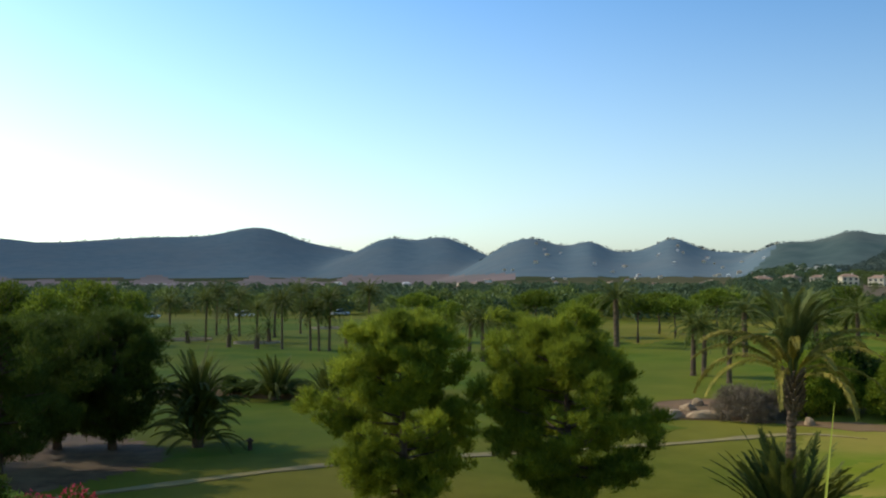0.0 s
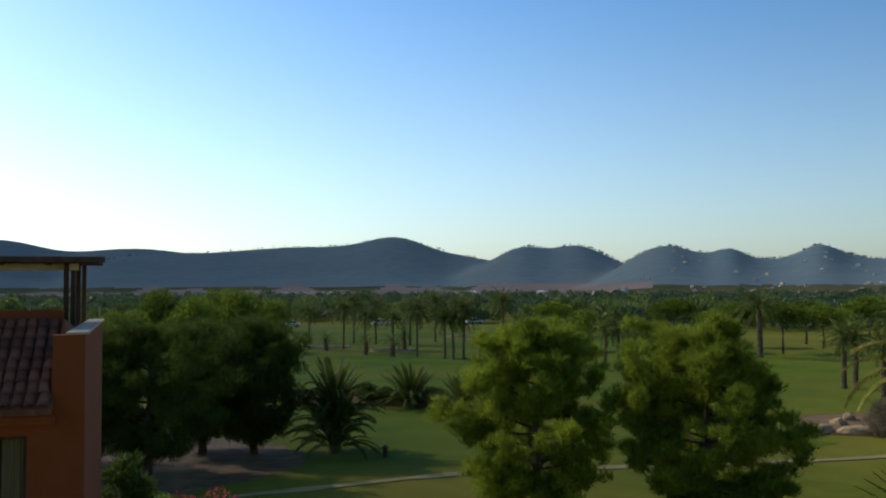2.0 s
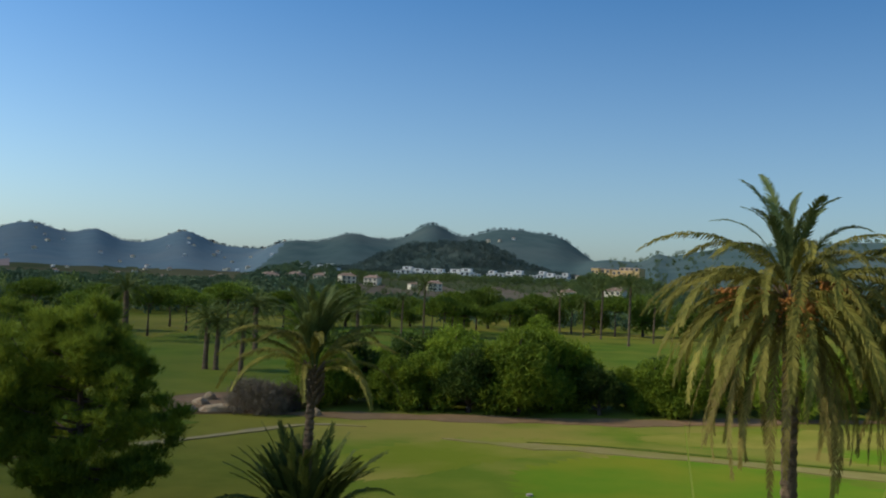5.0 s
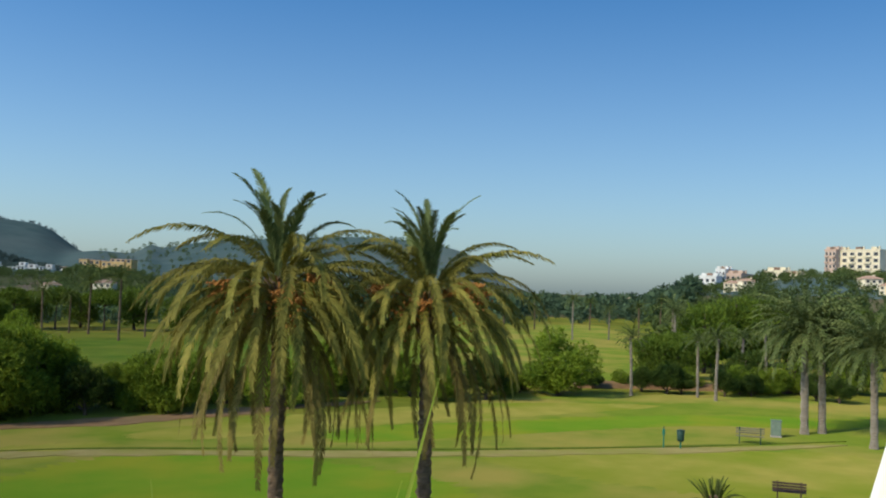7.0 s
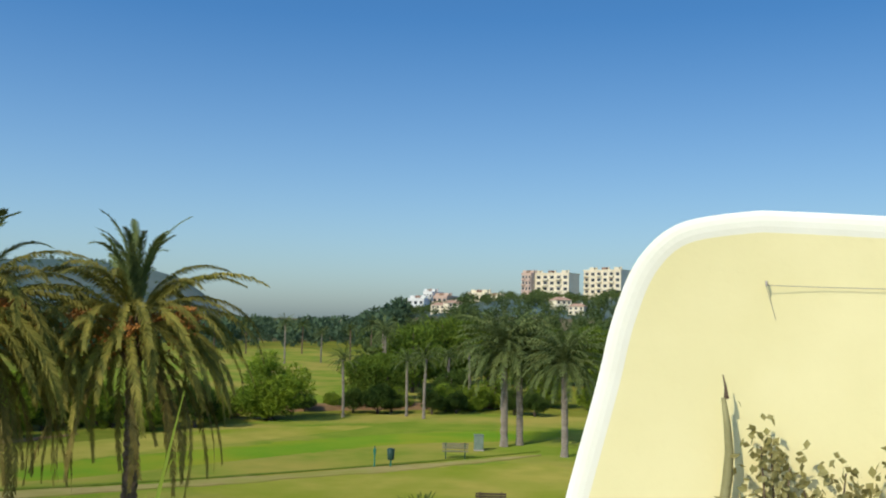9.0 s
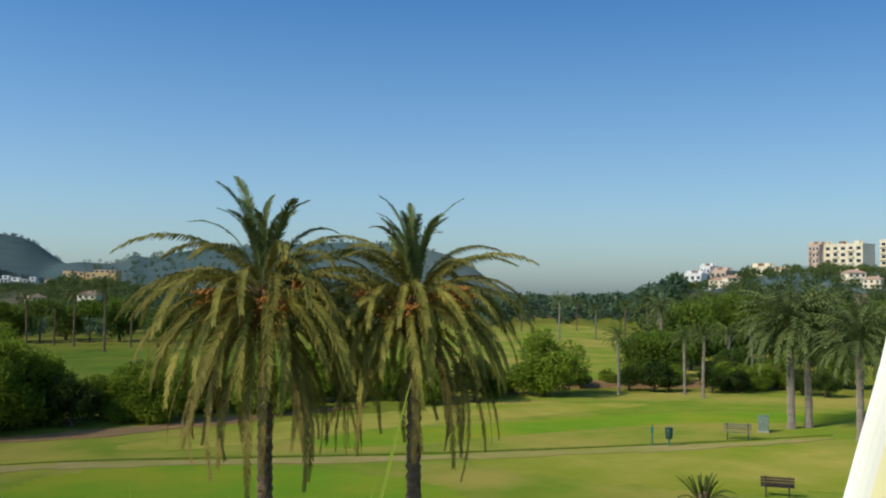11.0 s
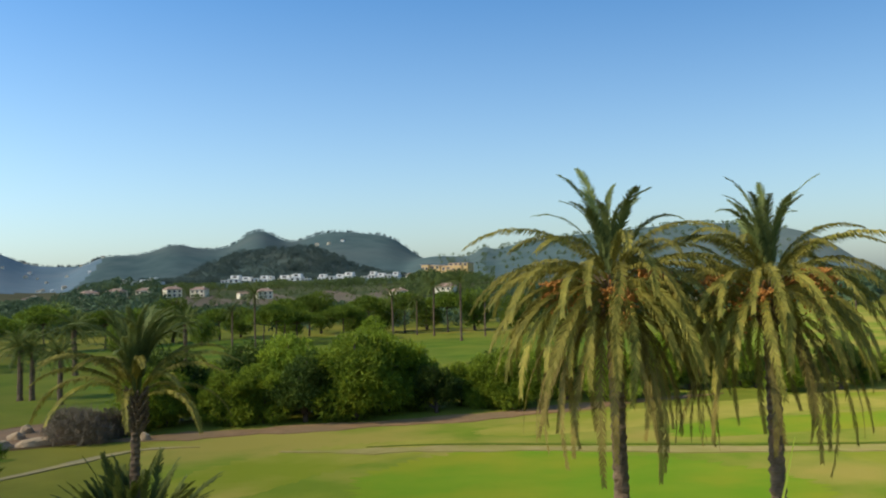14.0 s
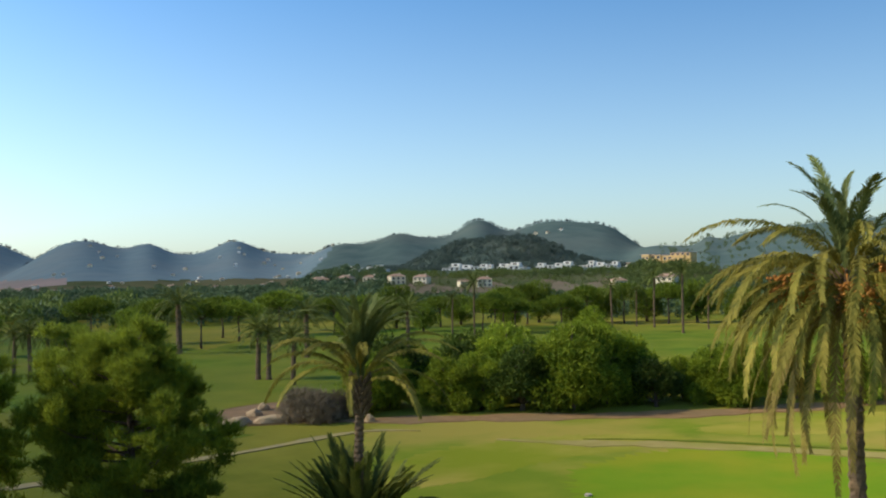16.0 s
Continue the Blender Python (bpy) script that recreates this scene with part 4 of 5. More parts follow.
def umbrella_pine():
    return tree("pine_tree", "umbrella pine with a flat dark crown", "pine tree", "pines along the far fairway", 91, 5.6, [(math.cos(q) * w, math.sin(q) * w, 4.3 + 0.5 * math.cos(w * 0.9), 1.3, 1.3, 0.7) for q, w in [(i * 2.4, 0.6 + 0.2 * i) for i in range(11)]], 2200, 0.42, 0.14, 2, M_UMBRELLA, 0.13, fork=0.4)


def round_tree():
    return tree("tree", "rounded green tree behind the fairway", "tree", "trees along the far fairway", 92, 6.0, round_pads(92, 6.0, 3.0, 20, 0.1), 2600, 0.42, 0.14, 2, M_UMBRELLA, 0.2)


for a0, r0, s in ((-36.4, 143, 1.0), (-37.6, 146, 1.05), (-36.9, 155, 1.1), (-40.3, 150, 1.05), (-35.7, 150, 1.0), (-41.8, 165, 1.1), (-38.3, 168, 1.1), (-33.2, 165, 1.1), (-43.9, 168, 1.1), (-46.4, 166, 1.1), (-19.4, 128, 1.05), (-20.6, 150, 1.2), (-17.0, 140, 1.0), (-21.5, 140, 1.2), (-23.8, 152, 1.2), (-27.0, 155, 1.2), (-78.2, 94.0, 0.85), (-13.5, 150, 1.1), (-6.5, 165, 1.1)):
    plant("u", umbrella_pine, a0, r0, s)
for a0, r0, s in ((-78.4, 93.5, 0.72), (-77.6, 94.5, 0.6), (-80.6, 112, 1.1), (-32.2, 152, 0.8), (-37.2, 162, 0.75), (-40.9, 156, 0.85), (-15.6, 128, 0.9), (-12.4, 118, 0.8), (-8.2, 128, 0.85), (-5.4, 118, 0.8), (-28.0, 120, 0.75), (-34.4, 172, 1.0), (-39.0, 175, 1.1), (-42.6, 172, 1.0), (-45.2, 176, 1.1), (-48.0, 170, 1.1), (-50.5, 165, 1.1), (-30.6, 165, 1.15), (-29.0, 160, 1.1), (-79.8, 118, 1.15), (-81.0, 122, 1.2), (-82.3, 125, 1.25), (-83.6, 130, 1.3), (-85.0, 128, 1.25), (-87.0, 125, 1.25), (-80.4, 140, 1.3), (-89.0, 130, 1.3), (-91.0, 128, 1.3), (-79.2, 102, 0.9), (14.5, 120, 1.2), (16.2, 125, 1.2), (11.8, 130, 1.2), (18.2, 110, 1.15), (9.9, 185, 1.2), (12.9, 140, 1.2)):
    plant("rt", round_tree, a0, r0, s)

# far woods: on the plain, the slopes and the hill tops
wr = np.random.default_rng(77)


def woods(name, spans, label, size, blades, mat=M_FARLEAF):
    """Many far trees as one stuff; spans are (bearing from, to, distance from, to, number, tree height)."""
    out = []
    for a0, a1, r0, r1, n, h in spans:
        az = wr.uniform(min(a0, a1), max(a0, a1), n)
        r = np.sqrt(wr.uniform(r0 * r0, r1 * r1, n))
        hh = h * wr.uniform(0.55, 1.3, n) * (1 + 0.35 * np.sin(az * 2.3 + r / 45.0) * np.sin(az * 0.9 + r / 90.0))
        z = terrain(az, r)
        x, y = -np.sin(np.radians(az)) * r, np.cos(np.radians(az)) * r
        pads = np.stack([x, y, z + hh * 0.55, hh * 0.5, hh * 0.5, hh * 0.45], -1)
        idx = np.repeat(np.arange(n), blades)
        o = unit(wr.normal(size=(len(idx), 3)))
        c = pads[idx, :3] + o * pads[idx, 3:] * wr.uniform(0.5, 1.0, (len(idx), 1))
        d = unit(o + wr.normal(size=c.shape) * 0.7)
        s = unit(np.cross(d, wr.normal(size=c.shape)))
        ln = hh[idx, None] * size * wr.uniform(0.7, 1.3, (len(idx), 1))
        out.append(np.stack([c - s * ln * 0.35, c + s * ln * 0.35, c + d * ln], 1))
    ob = new(name, tri_mesh(name, np.concatenate(out), mat))
    return tagged(ob, label, "woods", kind="stuff")


woods("woodland_edge", [(34, -15, 225, 280, 170, 4.4), (-10, -27, 190, 260, 90, 4.2), (-27, -52, 190, 260, 110, 2.8)], "rounded trees at the edge of a wood", 0.13, 420, M_SLOPELEAF)
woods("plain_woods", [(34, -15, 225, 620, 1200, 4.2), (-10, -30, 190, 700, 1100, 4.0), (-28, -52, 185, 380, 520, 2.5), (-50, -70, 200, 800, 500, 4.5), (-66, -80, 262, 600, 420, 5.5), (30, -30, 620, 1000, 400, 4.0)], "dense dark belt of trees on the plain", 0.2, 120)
woods("hill_foot_woods", [(-78, -106, 160, 330, 700, 4.5)], "green pines at the foot of the built-up hill", 0.2, 120, M_SLOPELEAF)
woods("slope_scrub", [(-27, -44, 400, 560, 300, 2.0), (-44, -50, 400, 625, 450, 2.6), (-27, -44, 560, 640, 700, 2.8), (-44.3, -48.2, 600, 684, 150, 4.2), (-78, -108, 330, 470, 1700, 3.2), (-46, -66, 700, 1350, 700, 4.5)], "green scrub and pines covering the slopes", 0.17, 100, M_SLOPELEAF)
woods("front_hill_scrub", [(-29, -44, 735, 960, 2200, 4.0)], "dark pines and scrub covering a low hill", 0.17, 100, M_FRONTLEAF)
woods("hilltop_pines", [(20, -4, 2690, 2720, 170, 4.5), (-2, -11, 2290, 2315, 120, 4.2), (-10, -27, 1735, 1765, 300, 3.4), (-26, -45, 1540, 1565, 320, 3.2)], "scattered pines along distant ridges", 0.35, 24, M_HAZEDLEAF)


# ---------------------------------------------------------------- the orange house with the roof terrace
C = at(20.2, 18.0)
V = (at(19.3, 26.0) - C).normalized()
RT = Vector((V.y, -V.x, 0))
HOUSE = Matrix(((RT.x, V.x, 0, C.x), (RT.y, V.y, 0, C.y), (0, 0, 1, 0), (0, 0, 0, 1)))


def local(az, r):
    p = at(az, r) - C
    return p.dot(RT), p.dot(V)


house = thing("house", HOUSE, "orange rendered house with a tiled lean-to roof and terrace", "house")
for b in ((-6, 0, 0, -1.9, 0.3, 6.3), (-0.95, 0, 0, 0, 0.3, 6.3), (-1.9, 0, 0, -0.95, 0.3, 3.9), (-1.9, 0, 5.85, -0.95, 0.3, 6.3), (-0.55, 0, 6.3, 0, 0.3, 7.6)):
    part("wall", box_bm(*b), M_ORANGE, house)
part("wall", box_bm(-0.28, 0.3, 0, 0, 8.0, 7.6, bevel=0.015), M_ORANGE, house)
part("wall", box_bm(-6, 7.72, 0, -0.28, 8.0, 7.6, bevel=0.015), M_ORANGE, house)
part("wall", box_bm(-6.0, 0.3, 0, -5.75, 7.72, 7.6, bevel=0.015), M_ORANGE, house)
part("wall", box_bm(-5.75, 2.45, 0, -0.55, 2.7, 8.0, bevel=0.02), M_ORANGE, house)
bm = bmesh.new()
vs = [bm.verts.new(p) for p in ((-0.55, 0.3, 6.3), (-0.55, 2.45, 6.3), (-0.55, 2.45, 7.85), (-0.55, 0.3, 6.75), (-0.3, 0.3, 6.3), (-0.3, 2.7, 6.3), (-0.3, 2.7, 7.6), (-0.3, 0.3, 7.6))]
for f in ((0, 1, 2, 3), (4, 7, 6, 5), (0, 3, 7, 4), (3, 2, 6, 7), (1, 5, 6, 2), (0, 4, 5, 1)):
    bm.faces.new([vs[i] for i in f])
part("wall", bm, M_ORANGE, house)
part("terrace_floor", box_bm(-5.75, 2.7, 6.45, -0.28, 7.72, 6.6), M_CONCRETE, house)
roof_deck = bmesh.new()
vs = [roof_deck.verts.new(p) for p in ((-6.1, -0.38, 6.34), (-0.52, -0.38, 6.34), (-0.52, 2.45, 7.80), (-6.1, 2.45, 7.80), (-6.1, -0.38, 6.24), (-0.52, -0.38, 6.24), (-0.52, 2.45, 7.68), (-6.1, 2.45, 7.68))]
for f in ((0, 1, 2, 3), (7, 6, 5, 4), (0, 4, 5, 1), (1, 5, 6, 2), (2, 6, 7, 3), (3, 7, 4, 0)):
    roof_deck.faces.new([vs[i] for i in f])
roof = part("roof", roof_deck, M_TILE, house)
part("cornice", box_bm(-6.05, -0.22, 6.05, -0.5, 0.0, 6.22, bevel=0.03), M_ORANGE, house)
for i in range(22):
    part("coping_tile", box_bm(-0.33, 0.05 + i * 0.36, 7.604, 0.05, 0.05 + i * 0.36 + 0.34, 7.65, bevel=0.012), M_PINK, house)
win = part("window", box_bm(-1.9, 0.12, 3.9, -0.95, 0.18, 3.98), M_DARKWOOD, house, "brown framed window with pale curtains")
for b in ((-1.9, 0.1, 5.78, -0.95, 0.2, 5.85), (-1.9, 0.1, 3.98, -1.83, 0.2, 5.78), (-1.02, 0.1, 3.98, -0.95, 0.2, 5.78), (-1.45, 0.1, 3.98, -1.40, 0.2, 5.78)):
    part("frame_bar", box_bm(*b, bevel=0.008), M_DARKWOOD, win)
for x0, x1 in ((-1.83, -1.45), (-1.40, -1.02)):
    bm = bmesh.new()
    prev = None
    for k in range(25):
        x = x0 + (x1 - x0) * k / 24
        y = 0.36 + 0.03 * math.sin(k * 1.9)
        row = [bm.verts.new((x, y, 3.9)), bm.verts.new((x, y, 5.8))]
        if prev:
            bm.faces.new((prev[0], row[0], row[1], prev[1]))
        prev = row
    part("curtain", bm, M_CURTAIN, win, "pale curtain", smooth=True)
part("room_wall", box_bm(-2.3, 1.5, 3.5, -0.6, 1.6, 6.2), M_DARKWOOD, house)

# pergola on the terrace
pergola = thing("pergola", HOUSE, "dark wooden pergola with a flat roof and rolled awnings", "pergola")
xr = local(19.65, 21.0)[0]
part("roof_slab", box_bm(-6.5, 2.2, 8.99, xr, 6.9, 9.05, bevel=0.015), M_DARKWOOD, pergola)
part("fascia", box_bm(-6.5, 2.12, 8.95, xr + 0.2, 2.2, 9.07, bevel=0.01), M_DARKWOOD, pergola)
for a0, r0, z0 in ((21.25, 20.8, 6.6), (20.88, 21.6, 6.6), (20.6, 23.4, 6.6), (20.3, 24.6, 6.6), (26.05, 21.2, 6.6), (25.65, 22.2, 6.6), (27.2, 21.0, 6.6)):
    px, py = local(a0, r0)
    part("post", box_bm(px - 0.05, py - 0.05, z0, px + 0.05, py + 0.05, 8.99, bevel=0.008), M_DARKWOOD, pergola)
for i in range(7):
    part("rafter", box_bm(-6.3 + i * 0.9, 2.2, 8.91, -6.22 + i * 0.9, 6.8, 8.99, bevel=0.006), M_DARKWOOD, pergola)
for x0, x1, y0, z0 in ((-5.9, xr - 0.35, 3.0, 8.88), (-6.0, local(25.2, 21)[0], 4.0, 8.72)):
    bm = bmesh.new()
    tube(bm, [(x0, y0, z0), ((x0 + x1) / 2, y0, z0 - 0.015), (x1, y0, z0)], [0.075, 0.08, 0.075], 12)
    part("awning_roll", bm, M_CANVAS, pergola, "rolled beige canvas awning", smooth=True)

# shrubs below the house
for a0, r0, s, leaf, lab, sd in ((17.0, 33.0, 1.0, M_BRIGHTLEAF, "bright green rounded shrub in the garden", 101), (13.4, 33.5, 0.95, M_DARKLEAF, "garden shrub covered in red flowers", 102), (15.3, 33.0, 0.9, M_DARKLEAF, "garden shrub covered in red flowers", 104), (27.4, 14.5, 1.9, M_BRIGHTLEAF, "bright green shrub below the window", 105)):
    ob = tree("shrub", lab, "shrub", "garden shrubs", sd, 1.5, round_pads(sd, 1.5, 1.1, 12, 0.1), 1500, 0.14, 0.07, 2, leaf, 0.06, fork=0.1)
    ob.matrix_basis = Matrix.Translation(at(a0, r0)) @ Matrix.Scale(s, 4)
    if "flowers" in lab:
        rng = np.random.default_rng(sd)
        part("flowers", tri_mesh("flowers", foliage(rng, round_pads(sd, 1.5, 1.15, 12, 0.3), 700, 0.1, 0.1, 2, 0.3, 0.9), M_FLOWER), None, ob, "red flowers")["kind"] = "stuff"

leggy = tree("shrub", "tall dark leggy shrub beside the house", "shrub", "garden shrubs", 103, 4.3, round_pads(103, 4.3, 0.8, 18, 0.25), 1700, 0.2, 0.08, 2, M_DARKLEAF, 0.07, fork=0.1)
leggy.matrix_basis = Matrix.Translation(at(17.9, 27.0))

# ---------------------------------------------------------------- the terrace where the camera is carried
tagged(part("terrace_floor", box_bm(-3.0, -4.0, 6.7, 4.7, 1.3, 6.9), M_CONCRETE), "paved roof terrace floor", "floor", kind="structure")
tagged(part("house_wall", box_bm(-2.9, -3.9, -0.05, 4.6, 1.2, 6.7), M_CREAMWALL), "cream house wall below the terrace", "wall", kind="structure")

STAND = Vector((0.02, 0.16, 0))
W0, WR = at(-97.0, 4.0) + STAND, at(-187.0, 1.0)
WB = at(-97.0, 1.0)
outline = spline([(-0.735, 6.9, 0), (-0.62, 7.35, 0), (-0.51, 7.78, 0), (-0.4, 8.2, 0), (-0.335, 8.475, 0), (-0.235, 8.715, 0), (-0.07, 8.865, 0), (0.2, 8.915, 0), (0.38, 8.915, 0), (0.8, 8.89, 0), (1.5, 8.85, 0), (2.4, 8.8, 0)], False, 6)
bm = bmesh.new()
rows = []
for k in range(8):
    q = k / 6 * math.pi / 2
    inset, back = (0.1 * (1 - math.sin(q)), 0.1 * (1 - math.cos(q))) if k < 7 else (0.0, 0.45)
    row = []
    for i, p in enumerate(outline):
        d = (outline[min(i + 1, len(outline) - 1)] - outline[max(i - 1, 0)]).normalized()
        s, z = p.x + d.y * inset, p.y - d.x * inset
        row.append(bm.verts.new(W0 + WR * s + WB * back + Vector((0, 0, max(z, 6.9) if i else 6.9))))
    rows.append(row)
for a, b in zip(rows, rows[1:]):
    for i in range(len(outline) - 1):
        bm.faces.new((a[i], a[i + 1], b[i + 1], b[i]))
corner = bm.verts.new(W0 + WR * 2.4 + Vector((0, 0, 6.9)))
face = bm.faces.new(rows[0] + [corner])
bmesh.ops.recalc_face_normals(bm, faces=bm.faces)
face.material_index = 1
bm.faces.ensure_lookup_table()
wall_ob = tagged(part("terrace_wall", bm, M_RIM, smooth=False), "cream terrace wall with a white rounded rim", "wall", kind="structure")
wall_ob.data.materials.append(M_CREAMWALL)


def near_wall(az, z, off=0.05):
    """A place just before the terrace wall's face."""
    k = (4.0 - off) / math.cos(radians(az + 97.0))
    return at(az, k, z) + STAND


hook = thing("wall_hook", Matrix.Identity(4), "small rusty hook on the terrace wall holding a thin wire", "hook")
bm = bmesh.new()
tube(bm, [near_wall(-101.0, 8.62, -0.01), near_wall(-101.0, 8.62, 0.04), near_wall(-101.0, 8.60, 0.05)], [0.005, 0.0045, 0.003], 6)
part("pin", bm, M_METAL, hook)
bm = bmesh.new()
tube(bm, [near_wall(-101.0, 8.605, 0.04), near_wall(-104, 8.6, 0.02), near_wall(-108, 8.595, 0.02), near_wall(-114, 8.6, 0.02)], [0.0014] * 4, 5)
part("wire", bm, M_METAL, hook)
bm = bmesh.new()
tube(bm, [near_wall(-101.0, 8.6, 0.02), near_wall(-101.2, 8.55, 0.005), near_wall(-101.5, 8.47, 0.005)], [0.0013] * 3, 5)
part("loose_wire", bm, M_METAL, hook)

stem = thing("cactus", Matrix.Identity(4), "tall thin grey-green cactus stem against the terrace wall", "plant")
bm = bmesh.new()
tube(bm, [near_wall(-98.75 + 0.2 * math.sin(i * 1.1), 6.9 + i * 0.105, 0.1) for i in range(13)], [0.02, 0.022, 0.021, 0.024, 0.022, 0.024, 0.021, 0.023, 0.02, 0.02, 0.017, 0.014, 0.009], 8)
part("stem", bm, M_STEM, stem, smooth=True)
bm = bmesh.new()
tube(bm, [near_wall(-98.8, 8.155, 0.1), near_wall(-98.75, 8.2, 0.1), near_wall(-98.6, 8.25, 0.1)], [0.011, 0.006, 0.002], 6)
part("tip", bm, M_PALMBARK, stem, "dry brown tip")
bm = bmesh.new()
tube(bm, [near_wall(-99.35 - 0.02 * i, 6.9 + i * 0.1, 0.12) for i in range(10)], [0.02, 0.022, 0.022, 0.02, 0.02, 0.018, 0.016, 0.014, 0.01, 0.004], 7)
part("stem", bm, M_STEM, stem, smooth=True)

vine = thing("climbing_shrub", Matrix.Identity(4), "sparse climbing shrub with small dull leaves against the wall", "plant")
vr = np.random.default_rng(9)
tips = []
for i in range(16):
    b = near_wall(-101.5 - vr.uniform(0, 4), 6.9, 0.12)
    e = near_wall(-99.8 - vr.uniform(0, 11), vr.uniform(7.55, 8.02), 0.1 + vr.uniform(0, 0.1))
    m = b.lerp(e, 0.55) + Vector(vr.normal(size=3) * 0.05)
    bm = bmesh.new()
    tube(bm, [b, m, e], [0.012, 0.008, 0.003], 5)
    part("branch", bm, M_PALMBARK, vine)
    tips += [m.lerp(e, f) for f in (0.2, 0.45, 0.7, 0.9, 1.0)]
lv = []
for p in tips:
    for k in range(16):
        c = np.array(p) + vr.normal(size=3) * [0.03, 0.05, 0.05]
        d, s = unit(vr.normal(size=3)), unit(vr.normal(size=3))
        s = unit(s - d * (s @ d))
        L, w = vr.uniform(0.03, 0.052), vr.uniform(0.011, 0.018)
        lv += [[c, c + d * L * 0.5 + s * w, c + d * L], [c, c + d * L, c + d * L * 0.5 - s * w]]
part("leaves", tri_mesh("leaves", np.array(lv), M_PALELEAF), None, vine)["kind"] = "stuff"

# long blades of an ornamental grass at the terrace's edge
pot = thing("grass_plant", Matrix.Translation((0.92, 0.77, 6.9)), "potted ornamental grass with long yellow-green blades", "plant")
bm = bmesh.new()
tube(bm, [(0, 0, 0), (0, 0, 0.28), (0, 0, 0.3)], [0.11, 0.15, 0.155], 16)
part("pot", bm, M_TILE, pot, "terracotta pot")
for a0, r0, el, w, bow in ((-62.0, 1.85, -6.0, 0.0075, 0.02), (-60.0, 1.8, -11.6, 0.006, 0.1), (-46.5, 1.7, -11.4, 0.005, 0.03)):
    tip = at(a0, r0, EYE + r0 * math.tan(radians(el))) - Vector((0.92, 0.77, 6.9))
    pts = []
    for k in range(13):
        f = k / 12
        pts.append(Vector((tip.x * f ** 1.4, tip.y * f ** 1.4, 0.25 + (tip.z - 0.25) * f + bow * math.sin(math.pi * f))))
    bm = bmesh.new()
    prev = None
    for k, p in enumerate(pts):
        hw = w * (1 - (k / 12) ** 3) + 0.0006
        row = [bm.verts.new(p + Vector((hw * 0.5, -hw * 0.85, 0))), bm.verts.new(p + Vector((0, 0, -hw * 0.4))), bm.verts.new(p - Vector((hw * 0.5, -hw * 0.85, 0)))]
        if prev:
            bm.faces.new((prev[0], row[0], row[1], prev[1]))
            bm.faces.new((prev[1], row[1], row[2], prev[2]))
        prev = row
    part("blade", bm, M_BLADE, pot, smooth=True)


# ---------------------------------------------------------------- things on the course
def bench(place, turn, mat, metal, label, w=1.6):
    b = thing("bench", Matrix.Translation(place) @ Matrix.Rotation(turn, 4, "Z"), label, "bench", "park benches")
    for i in range(4):
        part("seat_slat", box_bm(-w / 2, -0.2 + i * 0.115, 0.43, w / 2, -0.11 + i * 0.115, 0.46, bevel=0.006), mat, b)
    for i in range(3):
        part("back_slat", box_bm(-w / 2, 0.27 + i * 0.03, 0.55 + i * 0.12, w / 2, 0.30 + i * 0.03, 0.64 + i * 0.12, bevel=0.006), mat, b)
    for x in (-w / 2 + 0.18, w / 2 - 0.24):
        part("leg", box_bm(x, -0.2, 0, x + 0.06, -0.14, 0.43, bevel=0.005), metal, b)
        part("leg", box_bm(x, 0.22, 0, x + 0.06, 0.28, 0.43, bevel=0.005), metal, b)
        part("back_post", box_bm(x, 0.29, 0.4, x + 0.06, 0.33, 0.92, bevel=0.005), metal, b)
    return b


bench(at(-83.15, 59.8), radians(-83), M_BENCHWOOD, M_DARKGREEN, "green wooden slatted bench on the lawn")
bench(at(-85.2, 43.6), radians(95), M_BENCHDARK, M_BENCHDARK, "dark brown wooden bench seen from behind", 1.35)

can = thing("litter_bin", Matrix.Translation(at(-79.38, 55.8)), "dark green litter bin on a green post", "litter bin")
bm = bmesh.new()
tube(bm, [(0, 0, 0), (0, 0, 0.55)], [0.05, 0.05], 8)
part("post", bm, M_GREENPAINT, can, "bright green post")
bm = bmesh.new()
tube(bm, [(0, 0, 0.45), (0, 0, 0.5), (0, 0, 0.98), (0, 0, 1.0)], [0.17, 0.19, 0.22, 0.2], 14)
bucket = part("bucket", bm, M_DARKGREEN, can, smooth=True)
bm = bmesh.new()
tube(bm, [(0, 0, 1.0), (0, 0, 1.06), (0, 0, 1.1)], [0.23, 0.22, 0.08], 14)
part("lid", bm, M_DARKGREEN, bucket)
pump = thing("ball_washer", Matrix.Translation(at(-78.44, 56.0)), "bright green golf ball washer on a post", "ball washer")
bm = bmesh.new()
tube(bm, [(0, 0, 0), (0, 0, 0.8)], [0.045, 0.04], 8)
part("post", bm, M_GREENPAINT, pump)
part("body", box_bm(-0.08, -0.07, 0.7, 0.08, 0.07, 1.05, bevel=0.03), M_GREENPAINT, pump)
bm = bmesh.new()
tube(bm, [(0, 0, 1.05), (0, 0, 1.18)], [0.02, 0.03], 8)
part("plunger", bm, M_DARKGREEN, pump)
cab = thing("utility_cabinet", Matrix.Translation(at(-84.52, 63.6)) @ Matrix.Rotation(radians(100), 4, "Z"), "grey-green metal utility cabinet on the lawn", "cabinet")
part("plinth", box_bm(-0.32, -0.22, 0, 0.32, 0.22, 0.1), M_CONCRETE, cab)
part("body", box_bm(-0.3, -0.2, 0.1, 0.3, 0.2, 1.0, bevel=0.015), M_BOX, cab)
part("lid", box_bm(-0.33, -0.23, 1.0, 0.33, 0.23, 1.05, bevel=0.012), M_BOX, cab)
cab_door = part("door", box_bm(-0.26, 0.2, 0.16, 0.26, 0.215, 0.95, bevel=0.005), M_BOX, cab)
part("handle", box_bm(0.18, 0.215, 0.6, 0.21, 0.235, 0.72, bevel=0.004), M_METAL, cab_door)
